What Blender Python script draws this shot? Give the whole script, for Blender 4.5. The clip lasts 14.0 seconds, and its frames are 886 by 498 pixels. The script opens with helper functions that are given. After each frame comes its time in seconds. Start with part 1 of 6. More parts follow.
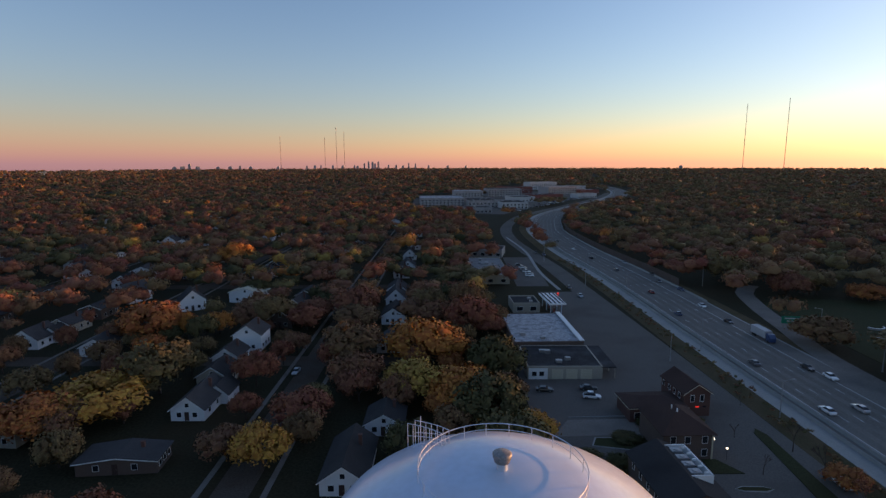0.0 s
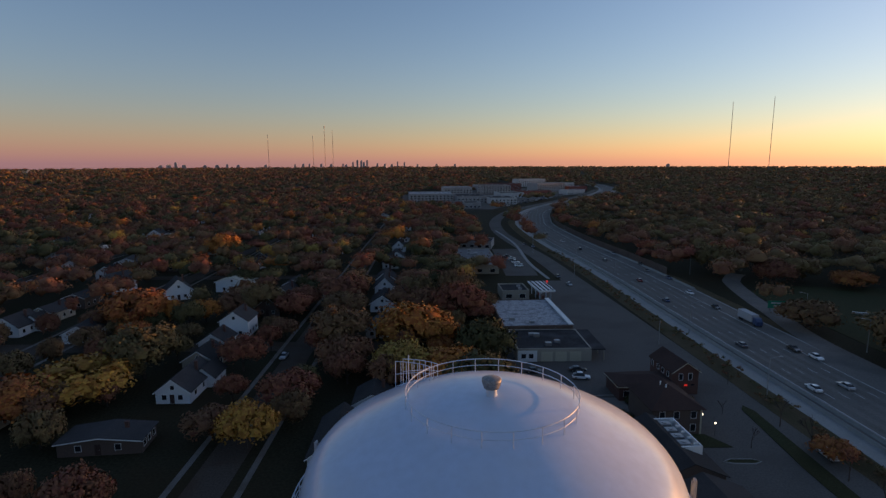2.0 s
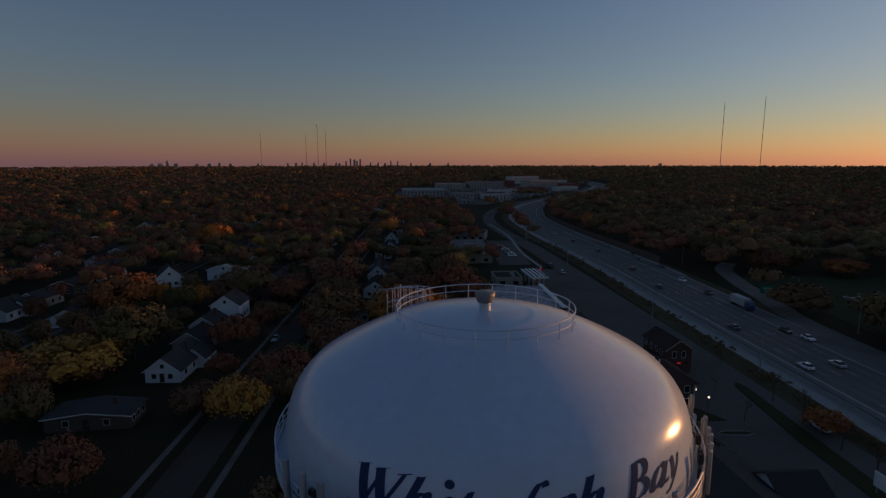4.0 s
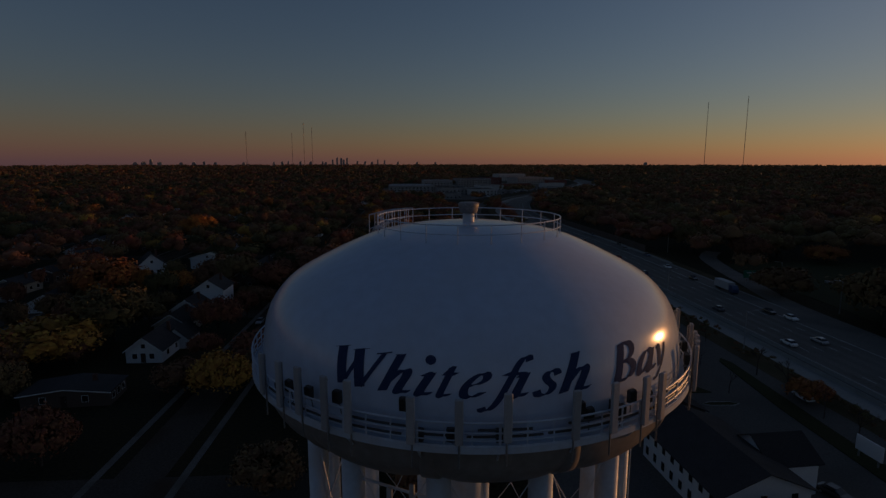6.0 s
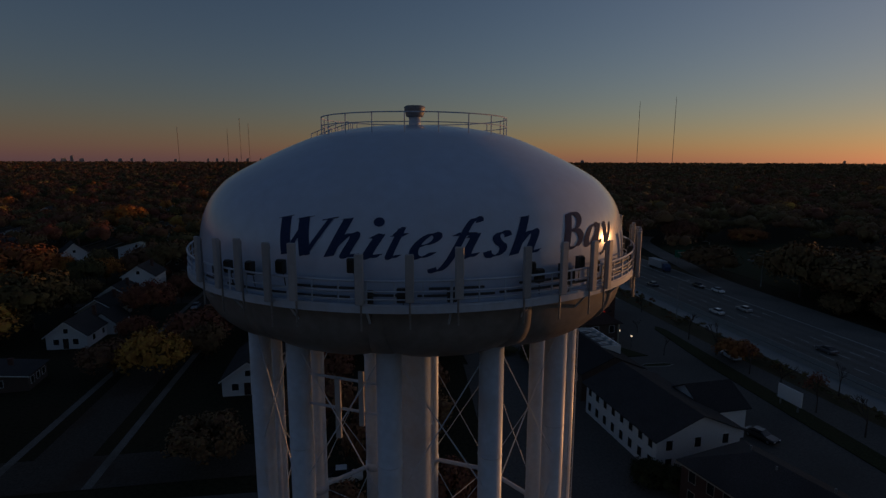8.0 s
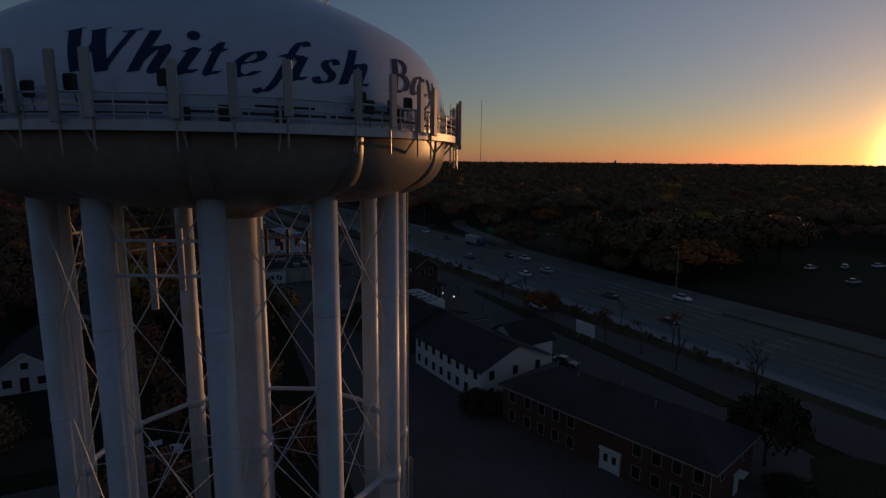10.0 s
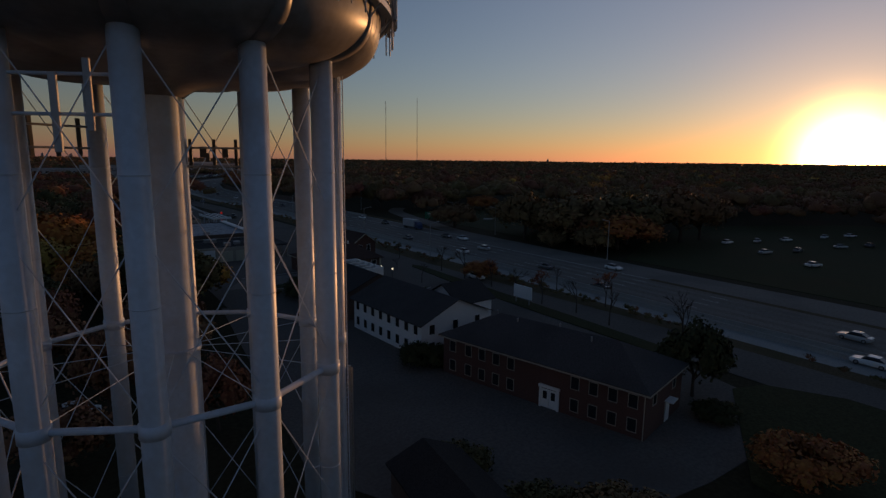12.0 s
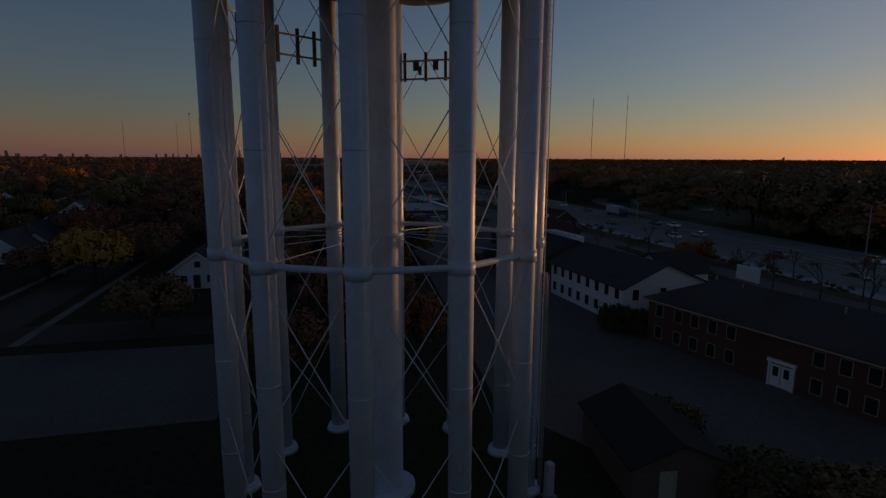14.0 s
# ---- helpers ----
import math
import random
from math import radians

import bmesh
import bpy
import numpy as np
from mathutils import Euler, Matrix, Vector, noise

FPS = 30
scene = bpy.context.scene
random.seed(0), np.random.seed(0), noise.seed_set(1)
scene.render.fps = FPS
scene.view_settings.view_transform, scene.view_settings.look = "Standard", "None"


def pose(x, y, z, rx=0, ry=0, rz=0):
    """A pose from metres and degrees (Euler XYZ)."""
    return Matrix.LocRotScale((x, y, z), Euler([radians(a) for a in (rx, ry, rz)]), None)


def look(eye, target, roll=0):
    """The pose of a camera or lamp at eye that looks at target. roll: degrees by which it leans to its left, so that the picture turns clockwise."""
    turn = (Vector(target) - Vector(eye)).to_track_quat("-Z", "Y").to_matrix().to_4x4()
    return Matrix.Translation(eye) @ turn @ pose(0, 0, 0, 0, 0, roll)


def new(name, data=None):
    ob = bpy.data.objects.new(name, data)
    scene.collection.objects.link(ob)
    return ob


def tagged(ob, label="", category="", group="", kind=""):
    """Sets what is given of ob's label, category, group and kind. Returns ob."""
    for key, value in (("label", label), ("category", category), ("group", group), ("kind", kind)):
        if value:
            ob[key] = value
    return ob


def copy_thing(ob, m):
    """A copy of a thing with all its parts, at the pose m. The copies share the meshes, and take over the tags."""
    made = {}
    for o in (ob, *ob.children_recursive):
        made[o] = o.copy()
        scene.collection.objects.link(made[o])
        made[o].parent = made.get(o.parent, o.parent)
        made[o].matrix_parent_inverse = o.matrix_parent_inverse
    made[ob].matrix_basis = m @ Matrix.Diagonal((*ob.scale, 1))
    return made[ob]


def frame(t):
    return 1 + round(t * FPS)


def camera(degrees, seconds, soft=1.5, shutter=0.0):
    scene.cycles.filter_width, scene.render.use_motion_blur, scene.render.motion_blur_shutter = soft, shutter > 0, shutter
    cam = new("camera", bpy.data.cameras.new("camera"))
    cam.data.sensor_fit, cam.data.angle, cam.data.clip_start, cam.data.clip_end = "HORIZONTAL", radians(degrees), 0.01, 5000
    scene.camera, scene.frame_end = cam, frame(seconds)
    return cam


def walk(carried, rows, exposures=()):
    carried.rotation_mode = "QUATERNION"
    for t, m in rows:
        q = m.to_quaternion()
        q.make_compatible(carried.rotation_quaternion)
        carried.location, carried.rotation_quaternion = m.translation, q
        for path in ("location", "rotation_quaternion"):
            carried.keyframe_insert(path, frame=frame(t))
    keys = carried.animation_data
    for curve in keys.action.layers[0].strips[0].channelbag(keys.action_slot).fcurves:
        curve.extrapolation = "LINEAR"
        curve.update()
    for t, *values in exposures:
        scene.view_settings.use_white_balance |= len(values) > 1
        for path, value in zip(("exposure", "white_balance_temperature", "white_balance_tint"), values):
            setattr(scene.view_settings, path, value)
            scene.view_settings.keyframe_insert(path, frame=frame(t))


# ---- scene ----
cam = camera(78.71, 14.0, soft=1.4)
# seconds, place in metres, turn in degrees
PATH = [
    (0.0, -0.499, 0.003, 60.492, 80.970, 0.166, -0.000),
    (0.5, -0.480, -0.026, 59.426, 80.957, 0.151, -0.384),
    (1.0, -0.451, -0.063, 58.101, 80.957, 0.142, -0.750),
    (1.5, -0.417, -0.097, 57.074, 80.938, 0.150, -0.988),
    (2.0, -0.425, 0.012, 55.764, 80.874, 0.171, -1.156),
    (2.5, -0.430, 0.066, 54.512, 80.874, 0.180, -1.182),
    (3.0, -0.438, 0.040, 52.962, 80.887, 0.161, -1.236),
    (5.5, -0.188, -0.186, 46.865, 80.752, -0.006, -2.952),
    (6.0, -0.135, -0.193, 45.263, 80.795, 0.004, -3.199),
    (6.5, -0.150, -0.246, 43.947, 80.741, -0.028, -3.918),
    (7.0, -0.159, -0.366, 42.486, 80.759, 0.005, -4.806),
    (7.5, -0.242, -0.444, 41.319, 80.688, -0.061, -6.670),
    (10.0, -1.071, -1.463, 33.453, 80.616, -0.492, -28.030),
    (10.5, -1.250, -1.889, 32.105, 80.673, -0.564, -35.425),
    (11.0, -1.375, -2.191, 30.423, 80.695, -0.654, -40.283),
    (11.5, -1.381, -2.153, 28.972, 80.666, -0.670, -39.690),
    (12.0, -1.231, -1.722, 27.132, 80.610, -0.615, -34.669),
    (12.5, -1.061, -1.324, 25.583, 80.541, -0.499, -28.180),
    (13.0, -1.009, -1.049, 23.836, 80.543, -0.389, -21.999),
    (13.5, -0.923, -1.004, 22.457, 80.520, -0.342, -18.458),
    (14.0, -0.910, -0.849, 20.889, 80.494, -0.268, -13.628),
]
# the clip's camera darkens as it drops past the tank and opens again towards the sun
K, TINT = 7150, 12
EXPOSURES = [(t, e, K, TINT) for t, e in ((0.0, 2.5), (1.5, 2.3), (3.0, 1.52), (5.5, 0.2), (6.5, -0.1), (7.5, 0.12), (10.0, 0.3), (11.0, 0.58), (12.5, 0.65), (14.0, 0.3))]
walk(cam, [(t, pose(x, y, z, rx, ry, rz)) for t, x, y, z, rx, ry, rz in PATH], EXPOSURES)

# ---- sky and sun ----
SUN_AZ, SUN_EL = 71.1, 0.45        # degrees right of straight ahead (+y), degrees above the horizon
HAZE = 0.06                        # strength of the haze at the horizon
SUN_DIR = Vector((math.sin(radians(SUN_AZ)) * math.cos(radians(SUN_EL)), math.cos(radians(SUN_AZ)) * math.cos(radians(SUN_EL)), math.sin(radians(SUN_EL))))
# the low sun's own glare in the hazy air: width in radians, strength, colour
GLARE = ((0.05, 12.0, (1.0, 0.52, 0.17)), (0.15, 0.22, (1.0, 0.55, 0.16)), (0.60, 0.075, (0.98, 0.78, 0.62)))


def build_sky():
    world = bpy.data.worlds.new("evening_sky")
    scene.world = world
    world.use_nodes = True
    nt = world.node_tree
    nt.nodes.clear()

    def math_node(op, a, b=None):
        n = nt.nodes.new("ShaderNodeMath")
        n.operation = op
        for k, v in enumerate((a, b)):
            if v is None:
                continue
            if isinstance(v, (int, float)):
                n.inputs[k].default_value = v
            else:
                nt.links.new(v, n.inputs[k])
        return n.outputs[0]

    def add_light(total, strength, color):
        n = nt.nodes.new("ShaderNodeBackground")
        nt.links.new(strength, n.inputs["Strength"])
        if isinstance(color, tuple):
            n.inputs["Color"].default_value = (*color, 1)
        else:
            nt.links.new(color, n.inputs["Color"])
        both = nt.nodes.new("ShaderNodeAddShader")
        nt.links.new(total, both.inputs[0])
        nt.links.new(n.outputs[0], both.inputs[1])
        return both.outputs[0]

    sky = nt.nodes.new("ShaderNodeTexSky")
    sky.sky_type = "NISHITA"
    sky.sun_disc = False
    sky.sun_elevation = radians(SUN_EL)
    sky.sun_rotation = radians(SUN_AZ)
    sky.altitude = 200
    sky.air_density, sky.dust_density, sky.ozone_density = 1.0, 0.3, 3.0
    bg = nt.nodes.new("ShaderNodeBackground")
    bg.inputs["Strength"].default_value = 0.16
    pale = nt.nodes.new("ShaderNodeHueSaturation")
    pale.inputs["Saturation"].default_value = 0.94
    nt.links.new(sky.outputs[0], pale.inputs["Color"])
    nt.links.new(pale.outputs[0], bg.inputs["Color"])
    total = bg.outputs[0]
    where = nt.nodes.new("ShaderNodeTexCoord").outputs["Generated"]
    dot = nt.nodes.new("ShaderNodeVectorMath")
    dot.operation = "DOT_PRODUCT"
    dot.inputs[1].default_value = SUN_DIR
    nt.links.new(where, dot.inputs[0])
    angle = math_node("ARCCOSINE", dot.outputs["Value"])
    for width, power, color in GLARE:
        a = math_node("DIVIDE", angle, width)
        total = add_light(total, math_node("MULTIPLY", math_node("EXPONENT", math_node("MULTIPLY", math_node("POWER", a, 2.0), -1.0)), power), color)
    # thin evening haze, all round the horizon and mauve away from the sun
    sep = nt.nodes.new("ShaderNodeSeparateXYZ")
    nt.links.new(where, sep.inputs[0])
    low_air = math_node("EXPONENT", math_node("MULTIPLY", math_node("ABSOLUTE", sep.outputs["Z"]), -8.0))
    toward = nt.nodes.new("ShaderNodeMapRange")
    toward.inputs["From Min"].default_value, toward.inputs["From Max"].default_value = -0.4, 0.9
    nt.links.new(dot.outputs["Value"], toward.inputs["Value"])
    tone = nt.nodes.new("ShaderNodeMix")
    tone.data_type = "RGBA"
    tone.inputs["A"].default_value = (0.46, 0.46, 0.78, 1)
    tone.inputs["B"].default_value = (0.72, 0.53, 0.75, 1)
    nt.links.new(toward.outputs[0], tone.inputs["Factor"])
    total = add_light(total, math_node("MULTIPLY", low_air, HAZE), tone.outputs["Result"])
    out = nt.nodes.new("ShaderNodeOutputWorld")
    nt.links.new(total, out.inputs["Surface"])
    lamp = bpy.data.lights.new("sun", "SUN")
    lamp.energy, lamp.angle, lamp.color = 1.1, radians(0.5), (1.0, 0.48, 0.2)
    sun = new("sun", lamp)
    sun.matrix_world = look(SUN_DIR * 900, (0, 0, 0))


build_sky()

# ---- materials ----
def material(name, color, rough=0.7, metal=0.0, vary=0.25, scale=1.0, bump=0.1, spec=0.5, stain=None, stain_scale=0.15, per_object=0.0, coat=0.0):
    """A surface with two scales of variation (stains and grain) and a fine relief, in metres."""
    mat = bpy.data.materials.new(name)
    mat.use_nodes = True
    nt = mat.node_tree
    b = nt.nodes["Principled BSDF"]
    b.inputs["Roughness"].default_value = rough
    b.inputs["Metallic"].default_value = metal
    b.inputs["Specular IOR Level"].default_value = spec
    b.inputs["Coat Weight"].default_value = coat
    co = nt.nodes.new("ShaderNodeNewGeometry")
    n1 = nt.nodes.new("ShaderNodeTexNoise")
    n1.inputs["Scale"].default_value = stain_scale
    n1.inputs["Detail"].default_value = 5
    n2 = nt.nodes.new("ShaderNodeTexNoise")
    n2.inputs["Scale"].default_value = 6.0 * scale
    n2.inputs["Detail"].default_value = 4
    for n in (n1, n2):
        nt.links.new(co.outputs["Position"], n.inputs["Vector"])
    dark = [c * (1 - vary) for c in color]
    light = [min(c * (1 + vary), 1) for c in color]
    ramp = nt.nodes.new("ShaderNodeValToRGB")
    ramp.color_ramp.elements[0].position, ramp.color_ramp.elements[1].position = 0.32, 0.68
    ramp.color_ramp.elements[0].color = (*dark, 1)
    ramp.color_ramp.elements[1].color = (*light, 1)
    nt.links.new(n2.outputs["Fac"], ramp.inputs["Fac"])
    mix = nt.nodes.new("ShaderNodeMix")
    mix.data_type = "RGBA"
    st = stain or [c * (1 - 1.2 * vary) for c in color]
    mix.inputs["B"].default_value = (*st, 1)
    nt.links.new(ramp.outputs["Color"], mix.inputs["A"])
    r2 = nt.nodes.new("ShaderNodeMapRange")
    r2.inputs["From Min"].default_value, r2.inputs["From Max"].default_value = 0.48, 0.72
    r2.inputs["To Max"].default_value = 0.8
    nt.links.new(n1.outputs["Fac"], r2.inputs["Value"])
    nt.links.new(r2.outputs[0], mix.inputs["Factor"])
    last = mix.outputs["Result"]
    if per_object:
        info = nt.nodes.new("ShaderNodeObjectInfo")
        hsv = nt.nodes.new("ShaderNodeHueSaturation")
        m = nt.nodes.new("ShaderNodeMapRange")
        m.inputs["To Min"].default_value, m.inputs["To Max"].default_value = 1 - per_object, 1 + per_object
        nt.links.new(info.outputs["Random"], m.inputs["Value"])
        nt.links.new(m.outputs[0], hsv.inputs["Value"])
        nt.links.new(last, hsv.inputs["Color"])
        last = hsv.outputs["Color"]
    nt.links.new(last, b.inputs["Base Color"])
    if bump:
        bn = nt.nodes.new("ShaderNodeBump")
        bn.inputs["Strength"].default_value = bump
        bn.inputs["Distance"].default_value = 0.05
        nt.links.new(n2.outputs["Fac"], bn.inputs["Height"])
        nt.links.new(bn.outputs["Normal"], b.inputs["Normal"])
    return mat


def foliage(name, stops, source):
    """Leaves: the tint of a whole tree from its own number, and a small change from leaf to leaf."""
    mat = bpy.data.materials.new(name)
    mat.use_nodes = True
    nt = mat.node_tree
    b = nt.nodes["Principled BSDF"]
    b.inputs["Roughness"].default_value = 0.75
    b.inputs["Specular IOR Level"].default_value = 0.15
    ramp = nt.nodes.new("ShaderNodeValToRGB")
    ramp.color_ramp.interpolation = "LINEAR"
    els = ramp.color_ramp.elements
    while len(els) < len(stops):
        els.new(0.5)
    for e, (p, c) in zip(els, stops):
        e.position, e.color = p, (*c, 1)
    if source == "object":
        src = nt.nodes.new("ShaderNodeObjectInfo").outputs["Random"]
    else:
        at = nt.nodes.new("ShaderNodeAttribute")
        at.attribute_name = "tint"
        src = at.outputs["Fac"]
    nt.links.new(src, ramp.inputs["Fac"])
    geo = nt.nodes.new("ShaderNodeNewGeometry")
    hsv = nt.nodes.new("ShaderNodeHueSaturation")
    mv = nt.nodes.new("ShaderNodeMapRange")
    mv.inputs["To Min"].default_value, mv.inputs["To Max"].default_value = 1.1, 1.7
    nt.links.new(geo.outputs["Random Per Island"], mv.inputs["Value"])
    mh = nt.nodes.new("ShaderNodeMapRange")
    mh.inputs["To Min"].default_value, mh.inputs["To Max"].default_value = 0.485, 0.515
    nt.links.new(geo.outputs["Random Per Island"], mh.inputs["Value"])
    hsv.inputs["Saturation"].default_value = 1.0
    nt.links.new(mv.outputs[0], hsv.inputs["Value"])
    nt.links.new(mh.outputs[0], hsv.inputs["Hue"])
    nt.links.new(ramp.outputs["Color"], hsv.inputs["Color"])
    nt.links.new(hsv.outputs["Color"], b.inputs["Base Color"])
    return mat


AUTUMN = [(0.0, (0.038, 0.040, 0.017)), (0.16, (0.095, 0.078, 0.034)), (0.3, (0.132, 0.086, 0.041)), (0.42, (0.150, 0.074, 0.041)), (0.55, (0.172, 0.062, 0.040)),
          (0.68, (0.25, 0.084, 0.034)), (0.8, (0.32, 0.130, 0.032)), (0.9, (0.31, 0.185, 0.042)), (1.0, (0.15, 0.125, 0.05))]
M_LEAF = foliage("autumn_leaves", AUTUMN, "tint")
M_BARK = material("bark", (0.07, 0.05, 0.04), 0.9, vary=0.3, scale=2, bump=0.4)
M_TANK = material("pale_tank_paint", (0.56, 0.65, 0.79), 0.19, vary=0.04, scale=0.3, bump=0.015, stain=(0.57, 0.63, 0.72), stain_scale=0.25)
M_VENT = material("weathered_vent_metal", (0.25, 0.24, 0.235), 0.5, 0.2, vary=0.25, scale=1.5, bump=0.1, stain=(0.15, 0.12, 0.10), stain_scale=1.2)
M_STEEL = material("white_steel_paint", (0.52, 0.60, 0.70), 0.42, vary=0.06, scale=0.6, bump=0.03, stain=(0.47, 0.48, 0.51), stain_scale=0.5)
# bowl and rib paint: dull and dirty, darkened further to stand for underside shade
M_BOWL = material("weathered_shaded_bowl_paint", (0.25, 0.235, 0.225), 0.38, vary=0.12, scale=0.4, bump=0.03, stain=(0.18, 0.165, 0.15), stain_scale=0.35, spec=0.3)
M_LETTER = material("navy_letter_paint", (0.035, 0.06, 0.135), 0.75, vary=0.1, scale=1, bump=0.02, spec=0.05)
M_GALV = material("galvanised_steel", (0.35, 0.35, 0.35), 0.45, 0.6, vary=0.15, scale=2, bump=0.05)
M_PANEL = material("antenna_radome", (0.40, 0.40, 0.41), 0.5, vary=0.06, scale=1, bump=0.02, per_object=0.15)
M_DARKBOX = material("dark_radio_housing", (0.05, 0.05, 0.05), 0.5, vary=0.2, scale=2, bump=0.05)
M_ASPHALT = material("asphalt", (0.136, 0.122, 0.109), 0.95, spec=0.08, vary=0.18, scale=0.5, bump=0.15, stain=(0.10, 0.087, 0.076), stain_scale=0.06)
M_STREET = material("leaf_strewn_street", (0.085, 0.068, 0.055), 0.95, spec=0.08, vary=0.25, scale=0.5, bump=0.15, stain=(0.075, 0.045, 0.03), stain_scale=0.12)
M_CONCRETE_ROAD = material("worn_concrete_road", (0.21, 0.186, 0.163), 0.95, spec=0.08, vary=0.15, scale=0.4, bump=0.1, stain=(0.13, 0.12, 0.112), stain_scale=0.08)
M_WORNLANE = material("oil_stained_lane", (0.17, 0.15, 0.13), 0.9, spec=0.1, vary=0.2, scale=0.3, bump=0.1, stain=(0.19, 0.175, 0.16), stain_scale=0.05)
M_CONCRETE = material("pale_concrete", (0.30, 0.29, 0.27), 0.85, vary=0.15, scale=0.8, bump=0.1)
M_SIDEWALK = material("worn_sidewalk", (0.16, 0.14, 0.12), 0.9, vary=0.25, scale=0.8, bump=0.1, stain=(0.09, 0.07, 0.05), stain_scale=0.2)
M_PAINT = material("road_marking_paint", (0.55, 0.55, 0.52), 0.7, vary=0.2, scale=1, bump=0.02)
M_GRASS = material("autumn_grass", (0.042, 0.047, 0.021), 0.95, vary=0.35, scale=0.6, bump=0.5, stain=(0.055, 0.045, 0.02), stain_scale=0.05, spec=0.1)
M_VERGE = material("dry_verge", (0.10, 0.075, 0.042), 0.95, vary=0.35, scale=0.6, bump=0.5, stain=(0.05, 0.05, 0.02), stain_scale=0.12, spec=0.1)
M_GROUND = material("leaf_litter_ground", (0.034, 0.031, 0.017), 0.95, vary=0.35, scale=0.3, bump=0.4, stain=(0.05, 0.03, 0.015), stain_scale=0.03, spec=0.1)
M_ROOF = material("dark_shingle_roof", (0.055, 0.052, 0.052), 0.95, spec=0.1, vary=0.25, scale=1.2, bump=0.3, per_object=0.35)
M_ROOFBROWN = material("brown_shingle_roof", (0.075, 0.047, 0.04), 0.95, spec=0.1, vary=0.25, scale=1.2, bump=0.3)
M_GRAVEL = material("pale_gravel_roof", (0.38, 0.38, 0.39), 0.9, vary=0.35, scale=0.3, bump=0.2, stain=(0.12, 0.12, 0.13), stain_scale=0.42, spec=0.2)
M_GREYROOF = material("grey_ballast_roof", (0.19, 0.19, 0.195), 0.9, vary=0.25, scale=0.3, bump=0.2, stain=(0.1, 0.1, 0.105), stain_scale=0.2)
M_MEMBRANE = material("dark_roof_membrane", (0.042, 0.041, 0.042), 0.95, spec=0.1, vary=0.25, scale=0.3, bump=0.1, stain=(0.08, 0.08, 0.085), stain_scale=0.2)
M_SIDING = material("white_siding", (0.72, 0.72, 0.72), 0.6, vary=0.06, scale=1, bump=0.05, per_object=0.1)
M_CREAM = material("cream_stucco", (0.50, 0.45, 0.34), 0.8, vary=0.1, scale=1, bump=0.1)
M_BEIGE = material("beige_block_wall", (0.36, 0.32, 0.26), 0.85, vary=0.12, scale=1, bump=0.1)
M_BROWNWALL = material("brown_brick_wall", (0.115, 0.078, 0.062), 0.9, vary=0.2, scale=1.5, bump=0.2)
M_BRICK = material("red_brick_wall", (0.105, 0.05, 0.04), 0.9, vary=0.25, scale=2, bump=0.3)
M_TRIM = material("white_trim", (0.75, 0.75, 0.74), 0.5, vary=0.05, scale=1, bump=0.02)
M_GLASS = material("dark_window_glass", (0.02, 0.022, 0.026), 0.08, vary=0.1, scale=0.2, bump=0.0, spec=0.6)
M_TYRE = material("tyre_rubber", (0.02, 0.02, 0.02), 0.8, vary=0.1, scale=3, bump=0.1)
M_MAST = material("mast_steel", (0.34, 0.27, 0.25), 0.7, 0.2, vary=0.1, scale=0.02, bump=0)
M_TOWERBLOCK = material("distant_tower_block", (0.34, 0.31, 0.32), 0.8, vary=0.2, scale=0.02, bump=0)
M_GREEN_SIGN = material("green_road_sign", (0.01, 0.22, 0.12), 0.5, vary=0.05, scale=1, bump=0)
M_STORE = material("white_store_front", (0.48, 0.47, 0.46), 0.7, vary=0.2, scale=0.2, bump=0.05)
M_MALL = material("pale_store_wall", (0.33, 0.31, 0.30), 0.8, vary=0.2, scale=0.2, bump=0.05)
M_MALLRED = material("red_store_wall", (0.22, 0.07, 0.055), 0.8, vary=0.2, scale=0.2, bump=0.05)
M_WATER = material("lake_water", (0.02, 0.04, 0.06), 0.15, vary=0.1, scale=0.05, bump=0.1)
CAR_PAINTS = [material("car_paint_" + n, c, 0.3, vary=0.03, scale=1, bump=0, coat=0.6) for n, c in
              (("white", (0.75, 0.75, 0.75)), ("black", (0.02, 0.02, 0.022)), ("silver", (0.38, 0.39, 0.4)), ("red", (0.28, 0.03, 0.025)), ("blue", (0.03, 0.06, 0.14)), ("grey", (0.1, 0.1, 0.11)))]
M_TAIL = material("lamp_lens", (0.8, 0.8, 0.8), 0.3, bump=0)
M_TAIL.node_tree.nodes["Principled BSDF"].inputs["Emission Color"].default_value = (1.0, 0.85, 0.6, 1)
M_TAIL.node_tree.nodes["Principled BSDF"].inputs["Emission Strength"].default_value = 0.6
M_REDLAMP = material("red_lamp_lens", (0.5, 0.02, 0.02), 0.3, bump=0)
M_REDLAMP.node_tree.nodes["Principled BSDF"].inputs["Emission Color"].default_value = (1.0, 0.04, 0.03, 1)
M_REDLAMP.node_tree.nodes["Principled BSDF"].inputs["Emission Strength"].default_value = 0.14


# ---- mesh helpers ----
def link_mesh(name, bm, mats, parent=None, label="", smooth=False):
    me = bpy.data.meshes.new(name)
    bm.normal_update()
    bm.to_mesh(me)
    bm.free()
    for m in (mats if isinstance(mats, (list, tuple)) else [mats]):
        me.materials.append(m)
    if smooth:
        for p in me.polygons:
            p.use_smooth = True
    ob = new(name, me)
    if parent is not None:
        ob.parent = parent
    if label:
        ob["label"] = label
    return ob


def part(name, bm, mat, parent, label="", smooth=False):
    return link_mesh(name, bm, mat, parent, label, smooth)


def share(name, me, parent, m, label=""):
    ob = new(name, me)
    ob.parent = parent
    ob.matrix_basis = m
    if label:
        ob["label"] = label
    return ob


